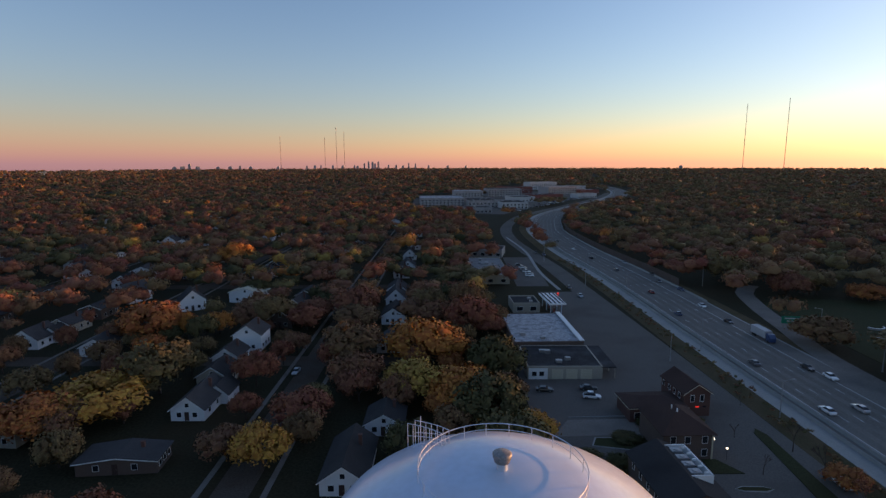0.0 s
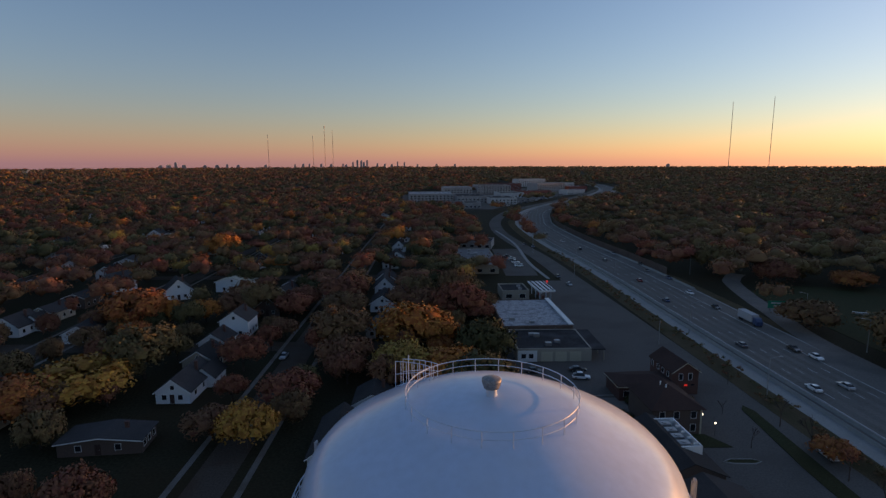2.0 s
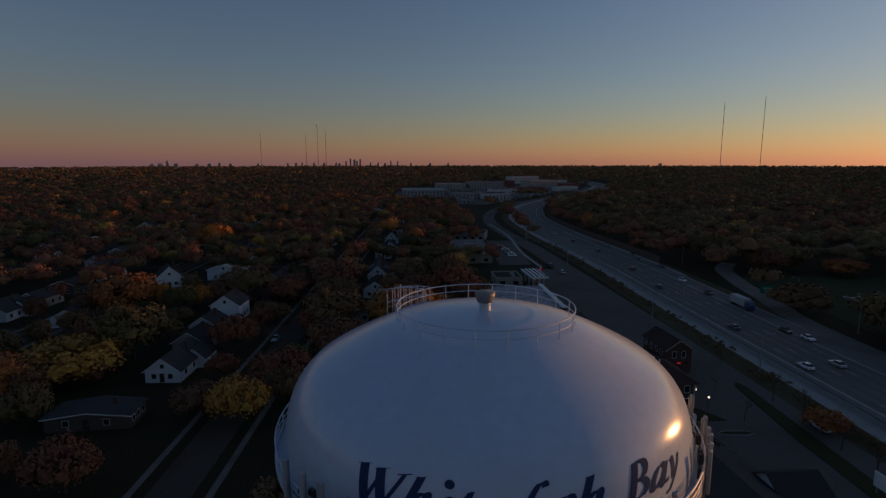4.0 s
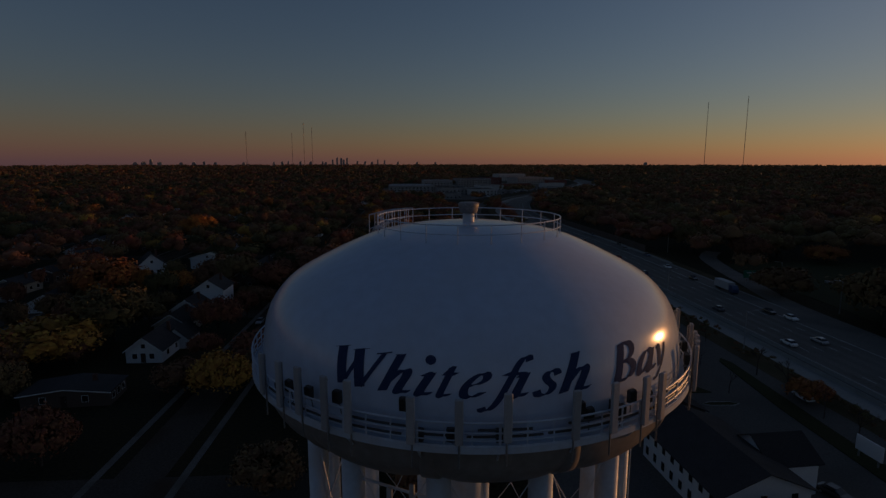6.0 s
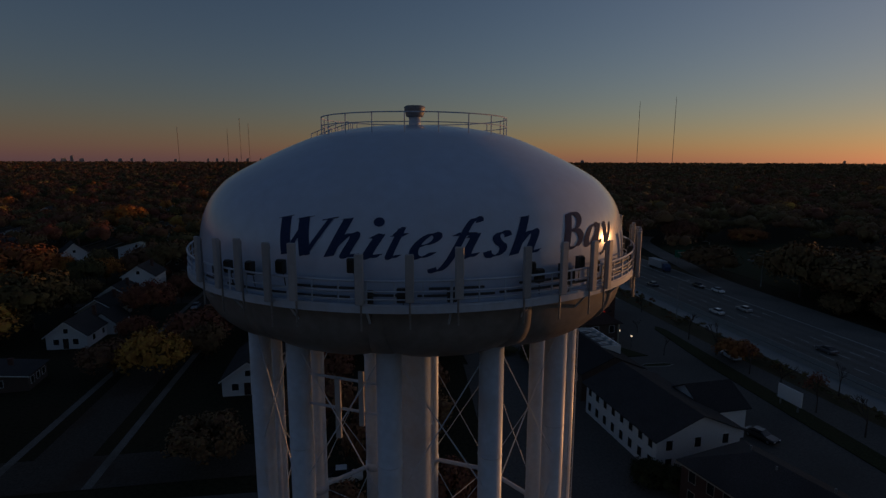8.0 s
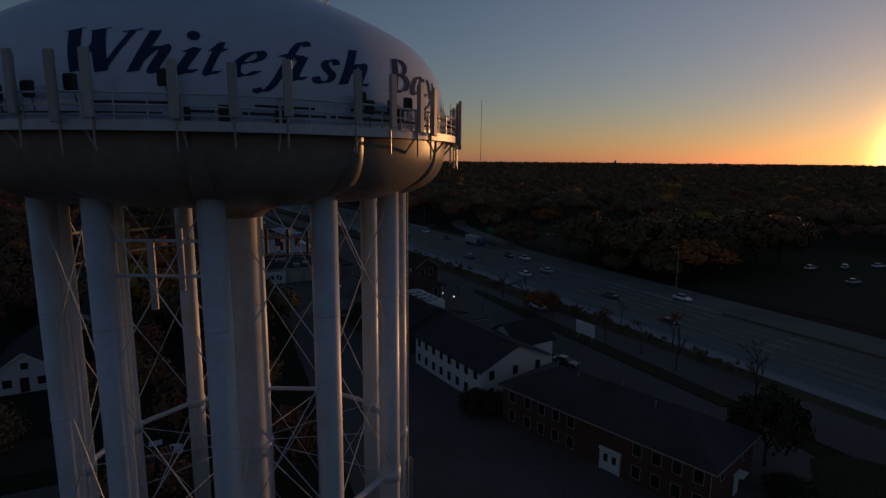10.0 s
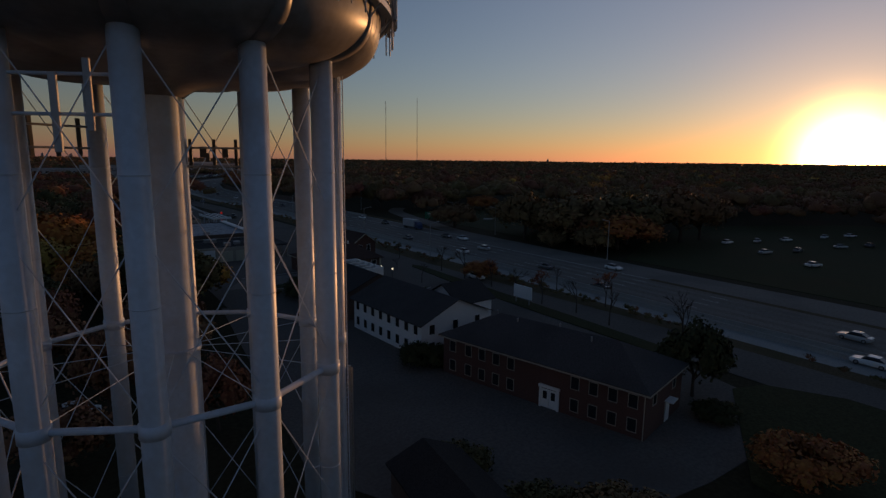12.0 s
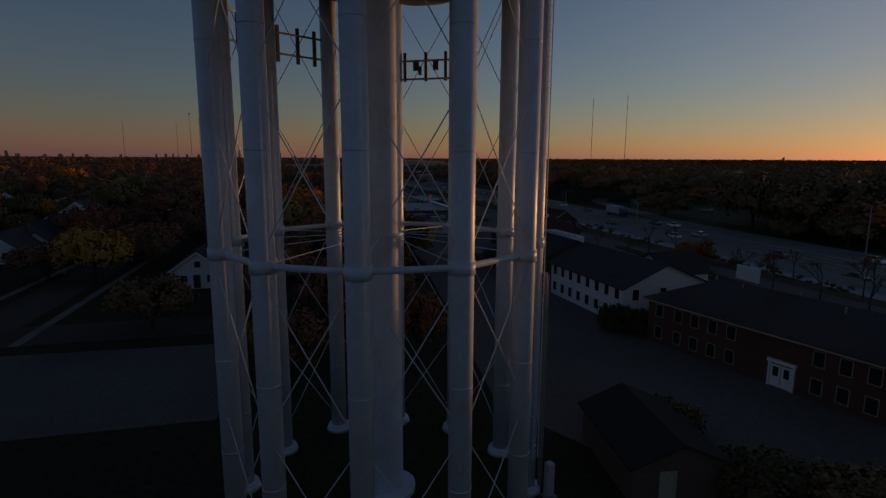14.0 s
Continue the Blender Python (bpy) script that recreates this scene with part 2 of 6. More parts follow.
def thing(name, m, label, category, group="", kind=""):
    ob = new(name)
    ob.empty_display_size = 0.5
    ob.matrix_basis = m
    return tagged(ob, label, category, group, kind)


def box(bm, cx, cy, z0, sx, sy, sz, rz=0.0, mat=0, bevel=0.0):
    m = pose(cx, cy, z0 + sz / 2, 0, 0, rz) @ Matrix.Diagonal((sx, sy, sz, 1))
    r = bmesh.ops.create_cube(bm, size=1, matrix=m)
    fs = {f for v in r["verts"] for f in v.link_faces}
    for f in fs:
        f.material_index = mat
    if bevel:
        es = list({e for f in fs for e in f.edges})
        bmesh.ops.bevel(bm, geom=es, offset=bevel, segments=1, affect="EDGES", profile=0.5)
    return r["verts"]


def tube(bm, a, b, r, seg=8, r2=None, mat=0):
    a, b = Vector(a), Vector(b)
    d = b - a
    m = Matrix.Translation((a + b) / 2) @ d.to_track_quat("Z", "Y").to_matrix().to_4x4()
    res = bmesh.ops.create_cone(bm, cap_ends=True, segments=seg, radius1=r, radius2=r if r2 is None else r2, depth=d.length, matrix=m)
    for v in res["verts"]:
        for f in v.link_faces:
            f.material_index = mat


def lathe(bm, profile, seg, start=0.0, end=2 * math.pi, bulge=None):
    full = end - start > 6.28
    rings = []
    for i, (r, z) in enumerate(profile):
        row = []
        for k in range(seg if full else seg + 1):
            a = start + (end - start) * k / seg
            rr, zz = (r, z) if bulge is None else bulge(r, z, a)
            row.append(bm.verts.new((rr * math.sin(a), -rr * math.cos(a), zz)))
        rings.append(row)
    n = len(rings[0])
    for i in range(len(rings) - 1):
        for k in range(n if full else n - 1):
            q = [rings[i][k], rings[i][(k + 1) % n], rings[i + 1][(k + 1) % n], rings[i + 1][k]]
            try:
                bm.faces.new(q)
            except ValueError:
                pass
    return rings


def ring_tube(bm, R, z, r, seg=96, side=6, start=0.0, end=2 * math.pi):
    prof = [(R + r * math.cos(2 * math.pi * i / side), z + r * math.sin(2 * math.pi * i / side)) for i in range(side + 1)]
    lathe(bm, prof, seg, start, end)


def strip(bm, pts, left, right, z, zs=None, mat=0):
    """A flat ribbon along a line of points, from left to right of it (metres, right is positive)."""
    prev = None
    for i, p in enumerate(pts):
        a, b = pts[max(i - 1, 0)], pts[min(i + 1, len(pts) - 1)]
        d = Vector((b[0] - a[0], b[1] - a[1])).normalized()
        nrm = Vector((d.y, -d.x))
        zz = z if zs is None else z + zs(p[0], p[1])
        row = [bm.verts.new((p[0] + nrm.x * o, p[1] + nrm.y * o, zz)) for o in (left, right)]
        if prev:
            f = bm.faces.new((prev[0], prev[1], row[1], row[0]))
            f.material_index = mat
        prev = row


def spline(pts, step=12.0):
    """A smooth line through points."""
    out = []
    for i in range(len(pts) - 1):
        p0, p1, p2, p3 = [Vector(pts[min(max(j, 0), len(pts) - 1)]) for j in (i - 1, i, i + 1, i + 2)]
        n = max(2, int((p2 - p1).length / step))
        for k in range(n):
            t = k / n
            out.append(tuple(0.5 * ((2 * p1) + (p2 - p0) * t + (2 * p0 - 5 * p1 + 4 * p2 - p3) * t * t + (3 * p1 - p0 - 3 * p2 + p3) * t ** 3)))
    out.append(tuple(pts[-1]))
    return out

# ---- ground, roads ----
def smooth(a, b, x):
    t = min(max((x - a) / (b - a), 0.0), 1.0)
    return t * t * (3 - 2 * t)


def ground_z(x, y):
    """Flat round the tower, rising a little towards the horizon."""
    return 8.0 * smooth(700, 4800, math.hypot(x, y))


def build_ground():
    bm = bmesh.new()
    radii = [0.0] + [40 * 1.11 ** i for i in range(47)]
    radii = [r for r in radii if r < 4850] + [4900]
    seg = 120
    rows = []
    for r in radii[1:]:
        rows.append([bm.verts.new((r * math.sin(2 * math.pi * k / seg), r * math.cos(2 * math.pi * k / seg), ground_z(r, 0))) for k in range(seg)])
    c = bm.verts.new((0, 0, 0))
    for k in range(seg):
        bm.faces.new((c, rows[0][(k + 1) % seg], rows[0][k]))
        for i in range(len(rows) - 1):
            bm.faces.new((rows[i][k], rows[i][(k + 1) % seg], rows[i + 1][(k + 1) % seg], rows[i + 1][k]))
    tagged(link_mesh("ground", bm, M_GROUND), "brown leaf-strewn suburban ground reaching the horizon", "ground", kind="structure")


build_ground()

HIGHWAY = spline([(101, -900), (100.5, -300), (100.5, 20), (101, 100), (100.3, 150), (99.8, 200), (99.5, 245), (97.5, 300), (92.5, 375), (92.5, 470), (99.5, 521), (120, 612), (168, 712), (272, 893), (352, 1080), (388, 1240), (396, 1400), (370, 1800), (300, 2600)], 15)
FRONTAGE = spline([(77, -900), (76, -300), (74.5, 20), (74, 60), (72, 100), (71, 150), (67.5, 245), (64.5, 312), (58.8, 370), (55, 435), (60, 505), (77, 578), (101, 640), (172, 765), (250, 900), (330, 1085)], 15)
STREETS_X = (-40, -118, -196, -274, -352)


def ribbon(name, pts, left, right, z, mat, label, category, kind="structure"):
    bm = bmesh.new()
    strip(bm, pts, left, right, z, ground_z)
    return tagged(link_mesh(name, bm, mat), label, category, kind=kind)


def slab(name, pts, z, mat, label, category, depth=0.15):
    """A flat piece of ground with a real edge."""
    bm = bmesh.new()
    vs = [bm.verts.new((x, y, z)) for x, y in pts]
    f = bm.faces.new(vs)
    if f.normal.z < 0:
        f.normal_flip()
    r = bmesh.ops.extrude_face_region(bm, geom=[f])
    for v in r["geom"]:
        if isinstance(v, bmesh.types.BMVert):
            v.co.z = z
    for v in vs:
        v.co.z = z - depth
    bmesh.ops.recalc_face_normals(bm, faces=bm.faces)
    return tagged(link_mesh(name, bm, mat), label, category, kind="structure")


def build_roads():
    ribbon("highway_verge", HIGHWAY, -25, 20, 0.03, M_VERGE, "dry brown grass verge beside the highway", "verge")
    ribbon("highway_shoulder", HIGHWAY, -18.5, 15.5, 0.07, M_CONCRETE, "pale concrete shoulder beside the highway", "road")
    ribbon("highway", HIGHWAY, -13.5, 14.5, 0.10, M_CONCRETE_ROAD, "wide grey highway with worn lanes", "road")
    ribbon("frontage_road", FRONTAGE, -6.5, 4.0, 0.07, M_ASPHALT, "grey frontage road beside the highway", "road")
    # wheel-worn tracks, a little darker, along each lane
    for off in (-8.0, -4.4, -0.8, 2.8, 6.3):
        ribbon("lane_wear", HIGHWAY, off - 0.9, off + 0.9, 0.106, M_WORNLANE, "dark oil-stained strip down the middle of a lane", "road")
    # lane lines, joined
    bm = bmesh.new()
    for off in (-9.8, 8.1):
        strip(bm, HIGHWAY, off - 0.12, off + 0.12, 0.115, ground_z)
    for off in (-6.2, -2.6, 1.0, 4.6):
        for a, b in zip(HIGHWAY, HIGHWAY[1:]):
            if not -60 < a[1] < 900:
                continue
            d = Vector((b[0] - a[0], b[1] - a[1]))
            nrm = Vector((d.y, -d.x)).normalized()
            p = Vector((a[0], a[1])) + nrm * off
            u = d.normalized()
            strip(bm, [tuple(p), tuple(p + u * 3.5)], -0.08, 0.08, 0.116, ground_z)
    tagged(link_mesh("lane_markings", bm, M_PAINT), "faded white highway lane lines", "road marking", kind="stuff")
    # barriers with a sloped profile
    for name, off, h, w, y0 in (("median_barrier", -11.6, 0.9, 0.3, -900), ("edge_barrier", -14.0, 0.8, 0.25, -900), ("edge_barrier_2", 15.0, 0.9, 0.25, 215)):
        bm = bmesh.new()
        prev = None
        for i, p in enumerate(HIGHWAY):
            if p[1] < y0:
                continue
            a, b = HIGHWAY[max(i - 1, 0)], HIGHWAY[min(i + 1, len(HIGHWAY) - 1)]
            d = Vector((b[0] - a[0], b[1] - a[1])).normalized()
            n = Vector((d.y, -d.x))
            z = 0.07 + ground_z(*p)
            row = [bm.verts.new((p[0] + n.x * (off + o), p[1] + n.y * (off + o), z + hh)) for o, hh in ((-w, 0), (-w * 0.5, h * 0.35), (-w * 0.3, h), (w * 0.3, h), (w * 0.5, h * 0.35), (w, 0))]
            if prev:
                for k in range(5):
                    bm.faces.new((prev[k], prev[k + 1], row[k + 1], row[k]))
            prev = row
        tagged(link_mesh(name, bm, M_CONCRETE), "pale concrete safety barrier along the highway", "barrier", kind="structure")
    # paved lots
    slab("parking_lot", [(21, 98), (66.5, 98), (69, 122), (66, 160), (62, 250), (44, 250), (44, 166), (21, 166)], 0.06, M_ASPHALT, "cracked grey asphalt parking lot beside the shops", "parking lot")
    slab("apartment_lot", [(14, 40), (24, 22), (42, 20), (62, 20), (68, 48), (69, 100), (58, 99), (20, 99)], 0.065, M_ASPHALT, "dark asphalt yard between tower and apartments", "parking lot")
    slab("tower_side_lot", [(-60, 43), (-9, 43), (-9, 62), (-60, 64)], 0.06, M_ASPHALT, "dark asphalt lot near the water tower", "parking lot")
    slab("far_parking_lot", [(36, 262), (52, 262), (56, 345), (38, 345)], 0.06, M_ASPHALT, "asphalt parking lot with parked cars", "parking lot")
    slab("mall_parking", [(-40, 660), (70, 640), (130, 760), (230, 930), (300, 1300), (150, 1300), (-50, 930)], 0.3, M_ASPHALT, "broad asphalt lot round the shopping centre", "parking lot", 1.5)
    ribbon("ramp_grass", [(108.8, 72), (108.6, 40), (108.4, -100)], -0.9, 0.9, 0.13, M_VERGE, "thin dry grass strip between highway and ramp", "verge")
    slab("grass_strip", [(66.2, 42), (69.4, 42), (70.2, 60), (71.2, 91), (72, 113), (70.9, 116), (69.6, 114), (67.4, 90), (66.6, 60)], 0.2, M_GRASS, "kerbed grass strip with bare street trees", "grass")
    slab("lawn", [(46, -5), (72, -20), (71.5, 20), (67.5, 27.5), (63, 29), (45, 18)], 0.14, M_GRASS, "dark lawn at the corner of the driveway", "grass")
    slab("corner_lawn", [(52.5, 97.8), (58.6, 97.8), (55.4, 103), (52.5, 103)], 0.2, M_GRASS, "small dark lawn beside a brown house", "grass")
    slab("park_lawn", [(131, 130), (196, 130), (205, 228), (152, 236), (136, 225)], 0.1, M_GRASS, "broad dark green park lawn", "grass")
    slab("field_lawn", [(125, -80), (270, -80), (290, 90), (215, 128), (150, 104), (126, 92)], 0.09, M_GRASS, "wide dark green playing field beyond the highway", "grass")
    ribbon("exit_ramp", spline([(152, 262), (140, 246), (130.5, 214), (125.8, 191), (121.6, 174), (119.3, 160), (118.2, 140), (117.5, 100), (117, 30), (117, -60)], 8), -3.8, 3.8, 0.12, M_CONCRETE_ROAD, "curving grey concrete exit ramp", "road")
    ribbon("shop_sidewalk", spline([(55.5, 254), (53.6, 299), (56.2, 368), (51.5, 440)], 10), -0.9, 0.9, 0.12, M_CONCRETE, "pale sidewalk beside the frontage road", "sidewalk")
    slab("pale_forecourt", [(24, 112.5), (49, 114), (50, 121.3), (29, 120.6)], 0.075, M_CONCRETE_ROAD, "paler concrete forecourt beside a planted island", "parking lot")
    # kerbed islands
    for name, pts in (("planted_island", [(31.5, 108.5), (44, 105.6), (46.5, 112.2), (33, 112.0)]), ("kerbed_island", [(53.9, 92.7), (55.5, 91.9), (59.6, 91.7), (61.2, 92.6), (59.6, 93.5), (55.5, 93.6)])):
        cx, cy = sum(p[0] for p in pts) / len(pts), sum(p[1] for p in pts) / len(pts)
        slab(name + "_kerb", pts, 0.2, M_CONCRETE, "pale concrete kerb round an island", "kerb")
        slab(name, [(cx + (x - cx) * 0.95, cy + (y - cy) * (0.9 if name == "planted_island" else 0.7)) for x, y in pts], 0.215, M_GRASS, "dark planted bed inside a kerb", "planting bed")
    slab("lot_kerb", [(29.5, 121.6), (50, 122.6), (50, 122.85), (29.5, 121.85)], 0.2, M_CONCRETE, "pale kerb between two lots", "kerb")
    # residential streets
    for x in STREETS_X:
        ribbon("street", [(x, 66), (x, 300), (x + 2, 560)], -3.6, 3.6, 0.05, M_STREET, "narrow leaf-strewn residential street", "road")
        for o in (-6.3, 6.3):
            ribbon("sidewalk", [(x + o, 66), (x + o, 300), (x + o + 2, 560)], -0.6, 0.6, 0.06, M_SIDEWALK, "pale concrete sidewalk", "sidewalk")
    for y in (70, 160, 262, 372, 480):
        ribbon("cross_street", [(-420, y), (-10, y)], -4, 4, 0.055, M_STREET, "leaf-strewn residential cross street", "road")
    slab("lake", [(-4600, 1500), (-2150, 1800), (-1900, 2600), (-2500, 4100), (-4000, 2800)], 8.6, M_WATER, "pale distant lake water", "lake", 8)


build_roads()

# ---- the water tower ----
TX, TY = 3.082, 30.80
LEG_R, LEG_N, LEG_TURN = 8.99, 12, 16.07
PROFILE = [(0.0, 41.85), (1.5, 41.82), (3.0, 41.68), (4.5, 41.43), (5.7, 41.12), (7.15, 40.52), (8.8, 39.72), (9.95, 39.05), (10.6, 38.45), (11.1, 37.75), (11.42, 36.9), (11.58, 36.0), (11.63, 35.1),
           (11.6, 34.1), (11.45, 33.2), (11.0, 32.45), (10.2, 31.9), (9.1, 31.55), (7.8, 31.35), (6.0, 31.2), (4.2, 31.05), (2.8, 30.9), (1.8, 30.6), (1.25, 30.2)]


def catmull(profile, n=4):
    out = []
    for i in range(len(profile) - 1):
        p = [Vector(profile[min(max(j, 0), len(profile) - 1)]) for j in (i - 1, i, i + 1, i + 2)]
        for k in range(n):
            t = k / n
            v = 0.5 * (2 * p[1] + (p[2] - p[0]) * t + (2 * p[0] - 5 * p[1] + 4 * p[2] - p[3]) * t * t + (3 * p[1] - p[0] - 3 * p[2] + p[3]) * t ** 3)
            out.append((v.x, v.y))
    out.append(profile[-1])
    return out


FINE = [(max(r, 0.0), z) for r, z in catmull(PROFILE)]


def skin_radius(z):
    """The tank's radius at a height, on the upper and outer side."""
    pts = [p for p in FINE if p[1] > 31.3]
    for (r0, z0), (r1, z1) in zip(pts, pts[1:]):
        if z1 <= z <= z0:
            return r0 + (r1 - r0) * (z0 - z) / max(z0 - z1, 1e-6)
    return pts[-1][0]


def leg_angle(k):
    return radians(LEG_TURN + 360 / LEG_N * k)


def around(r, a, z):
    """A place by its radius, its angle from the side nearest the start, and height, in the tower's own space."""
    return Vector((r * math.sin(a), -r * math.cos(a), z))


TOWER = thing("water_tower", pose(TX, TY, 0), "pale white steel water tower with many columns and blue lettering", "water tower")


def build_tank():
    bm = bmesh.new()
    split = next(i for i, p in enumerate(FINE) if p[1] < 34.4 and p[0] > 11)
    lathe(bm, FINE[:split + 1], 144)
    bmesh.ops.remove_doubles(bm, verts=bm.verts, dist=0.002)
    bmesh.ops.recalc_face_normals(bm, faces=bm.faces)
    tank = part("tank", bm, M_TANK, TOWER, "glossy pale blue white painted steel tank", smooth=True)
    # bowl below the catwalk, with the underside's shade put into its colour
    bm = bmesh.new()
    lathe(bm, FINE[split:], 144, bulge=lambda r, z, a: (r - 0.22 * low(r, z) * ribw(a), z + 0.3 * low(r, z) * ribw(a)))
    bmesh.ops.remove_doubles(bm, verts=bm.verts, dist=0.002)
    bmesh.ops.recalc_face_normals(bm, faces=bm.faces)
    part("bowl", bm, M_BOWL, TOWER, "dull weathered steel bowl under the tank, darkened for shade", smooth=True)
    name_on_tank(tank)
    return tank


def low(r, z):
    return (1 - smooth(31.6, 33.6, z)) * smooth(4.5, 8.5, r)


def ribw(a):
    f = abs(math.sin((a - radians(LEG_TURN)) * LEG_N / 2))
    return (1 - f) ** 2


# broad-nib strokes of each letter: nib width, then places along the stroke (cap height 1, base line 0)
GLYPHS = {
    "W": ((0.17, (0.05, 1), (0.10, 0.5), (0.17, 0)), (0.06, (0.17, 0), (0.48, 0.93)), (0.17, (0.42, 1), (0.47, 0.5), (0.54, 0)), (0.06, (0.54, 0), (0.92, 0.97)), (0.30, (0.05, 0.985), (0.05, 1.0)), (0.30, (0.45, 0.985), (0.45, 1.0)), (0.26, (0.92, 0.97), (0.92, 1.0))),
    "h": ((0.15, (0.06, 1), (0.06, 0)), (0.15, (0.07, 0.28), (0.16, 0.5), (0.29, 0.63), (0.37, 0.52), (0.35, 0.2), (0.36, 0.03), (0.45, 0.01), (0.52, 0.1)), (0.12, (-0.02, 0.97), (0.06, 1.0))),
    "i": ((0.15, (0.13, 0.6), (0.09, 0.2), (0.1, 0.03), (0.18, 0.0), (0.26, 0.1)), (0.06, (-0.01, 0.5), (0.13, 0.63))),
    "t": ((0.15, (0.15, 0.78), (0.1, 0.3), (0.09, 0.05), (0.18, 0.0), (0.29, 0.09)), (0.14, (0.0, 0.6), (0.3, 0.6)), (0.05, (0.02, 0.6), (0.17, 0.8))),
    "e": ((0.12, (0.07, 0.3), (0.24, 0.34), (0.37, 0.46), (0.36, 0.59), (0.26, 0.63), (0.13, 0.5), (0.06, 0.28), (0.1, 0.07), (0.22, 0.0), (0.34, 0.06), (0.42, 0.15)),),
    "f": ((0.13, (0.60, 0.9), (0.56, 1.0), (0.45, 0.98), (0.36, 0.75), (0.29, 0.3), (0.24, -0.05), (0.15, -0.3), (0.02, -0.36), (-0.05, -0.27)), (0.14, (0.16, 0.6), (0.55, 0.6))),
    "s": ((0.12, (0.37, 0.5), (0.31, 0.61), (0.18, 0.61), (0.12, 0.5), (0.2, 0.36), (0.33, 0.24), (0.34, 0.1), (0.24, 0.0), (0.1, 0.01), (0.03, 0.13)),),
    "B": ((0.16, (0.12, 1), (0.12, 0)), (0.13, (0.12, 0.98), (0.36, 0.97), (0.46, 0.8), (0.38, 0.58), (0.14, 0.52)), (0.14, (0.14, 0.52), (0.4, 0.5), (0.53, 0.3), (0.42, 0.05), (0.12, 0.02)), (0.3, (0.12, 0.0), (0.12, 0.02))),
    "a": ((0.12, (0.4, 0.52), (0.3, 0.62), (0.15, 0.52), (0.06, 0.25), (0.1, 0.04), (0.22, 0.05), (0.36, 0.3)), (0.15, (0.43, 0.6), (0.38, 0.2), (0.4, 0.02), (0.48, 0.02), (0.54, 0.12))),
    "y": ((0.15, (0.04, 0.6), (0.14, 0.5), (0.2, 0.02)), (0.09, (0.48, 0.58), (0.42, 0.3), (0.22, -0.08), (0.05, -0.32), (-0.06, -0.28))),
}


def stroke(bm, nib, pts, place):
    """Draws one stroke with a flat pen held at 20 degrees."""
    line = catmull(list(pts), 6) if len(pts) > 2 else [tuple(Vector(pts[0]).lerp(Vector(pts[1]), k / 6)) for k in range(7)]
    nx, ny = nib * 0.5 * math.cos(radians(20)), nib * 0.5 * math.sin(radians(20))
    prev = None
    for i, (x, y) in enumerate(line):
        a, b = line[max(i - 1, 0)], line[min(i + 1, len(line) - 1)]
        d = Vector((b[0] - a[0], b[1] - a[1]))
        if d.length < 1e-6:
            continue
        d.normalize()
        px, py = -d.y * 0.02, d.x * 0.02
        sgn = 1 if nx * -d.y + ny * d.x > 0 else -1
        ox, oy = nx + sgn * px, ny + sgn * py
        row = [bm.verts.new(place(x + ox * s, y + oy * s)) for s in (-1, -0.33, 0.33, 1)]
        if prev:
            for k in range(3):
                bm.faces.new((prev[k], prev[k + 1], row[k + 1], row[k]))
        prev = row


def name_on_tank(tank):
    """The town's name in slanted letters, painted round the tank: letter, left and right angle."""
    z0, tall = 36.3, 1.43
    lean = {"W": 0.03, "B": 0.25, "a": 0.27, "y": 0.27}
    for ch, a0, a1 in (("W", -34.2, -22.4), ("h", -23.7, -17.1), ("i", -16.1, -12.1), ("t", -11.8, -7.5), ("e", -7.4, -1.3), ("f", -4.0, 7.2), ("i", 2.6, 6.4), ("s", 6.8, 12.9), ("h", 12.3, 19.4), ("B", 25.6, 33.0), ("a", 32.6, 40.4), ("y", 38.2, 46.5)):
        bm = bmesh.new()
        k = lean.get(ch, 0.34)
        pts = [(x + k * y, y) for st in GLYPHS[ch] for x, y in st[1:]]
        x0, x1 = min(p[0] for p in pts) - 0.07, max(p[0] for p in pts) + 0.07
        for n, st in enumerate(GLYPHS[ch]):
            def place(x, y):
                a = radians(a0 + (a1 - a0) * (x + k * y - x0) / (x1 - x0))
                z = z0 + y * tall
                return around(skin_radius(z) + 0.02 + 0.003 * n, a, z)
            stroke(bm, st[0], st[1:], place)
        if ch == "i" and a0 < 0:
            c = bm.verts.new(around(skin_radius(37.62) + 0.025, radians(-13.3), 37.62))
            ring = [bm.verts.new(around(skin_radius(37.62 + 0.17 * math.sin(q)) + 0.025, radians(-13.3 + 1.1 * math.cos(q)), 37.62 + 0.17 * math.sin(q))) for q in [k * math.pi / 8 for k in range(16)]]
            for q in range(16):
                bm.faces.new((c, ring[q], ring[(q + 1) % 16]))
        bmesh.ops.recalc_face_normals(bm, faces=bm.faces)
        part("letter", bm, M_LETTER, tank, "dark blue painted slanted letter " + ch)


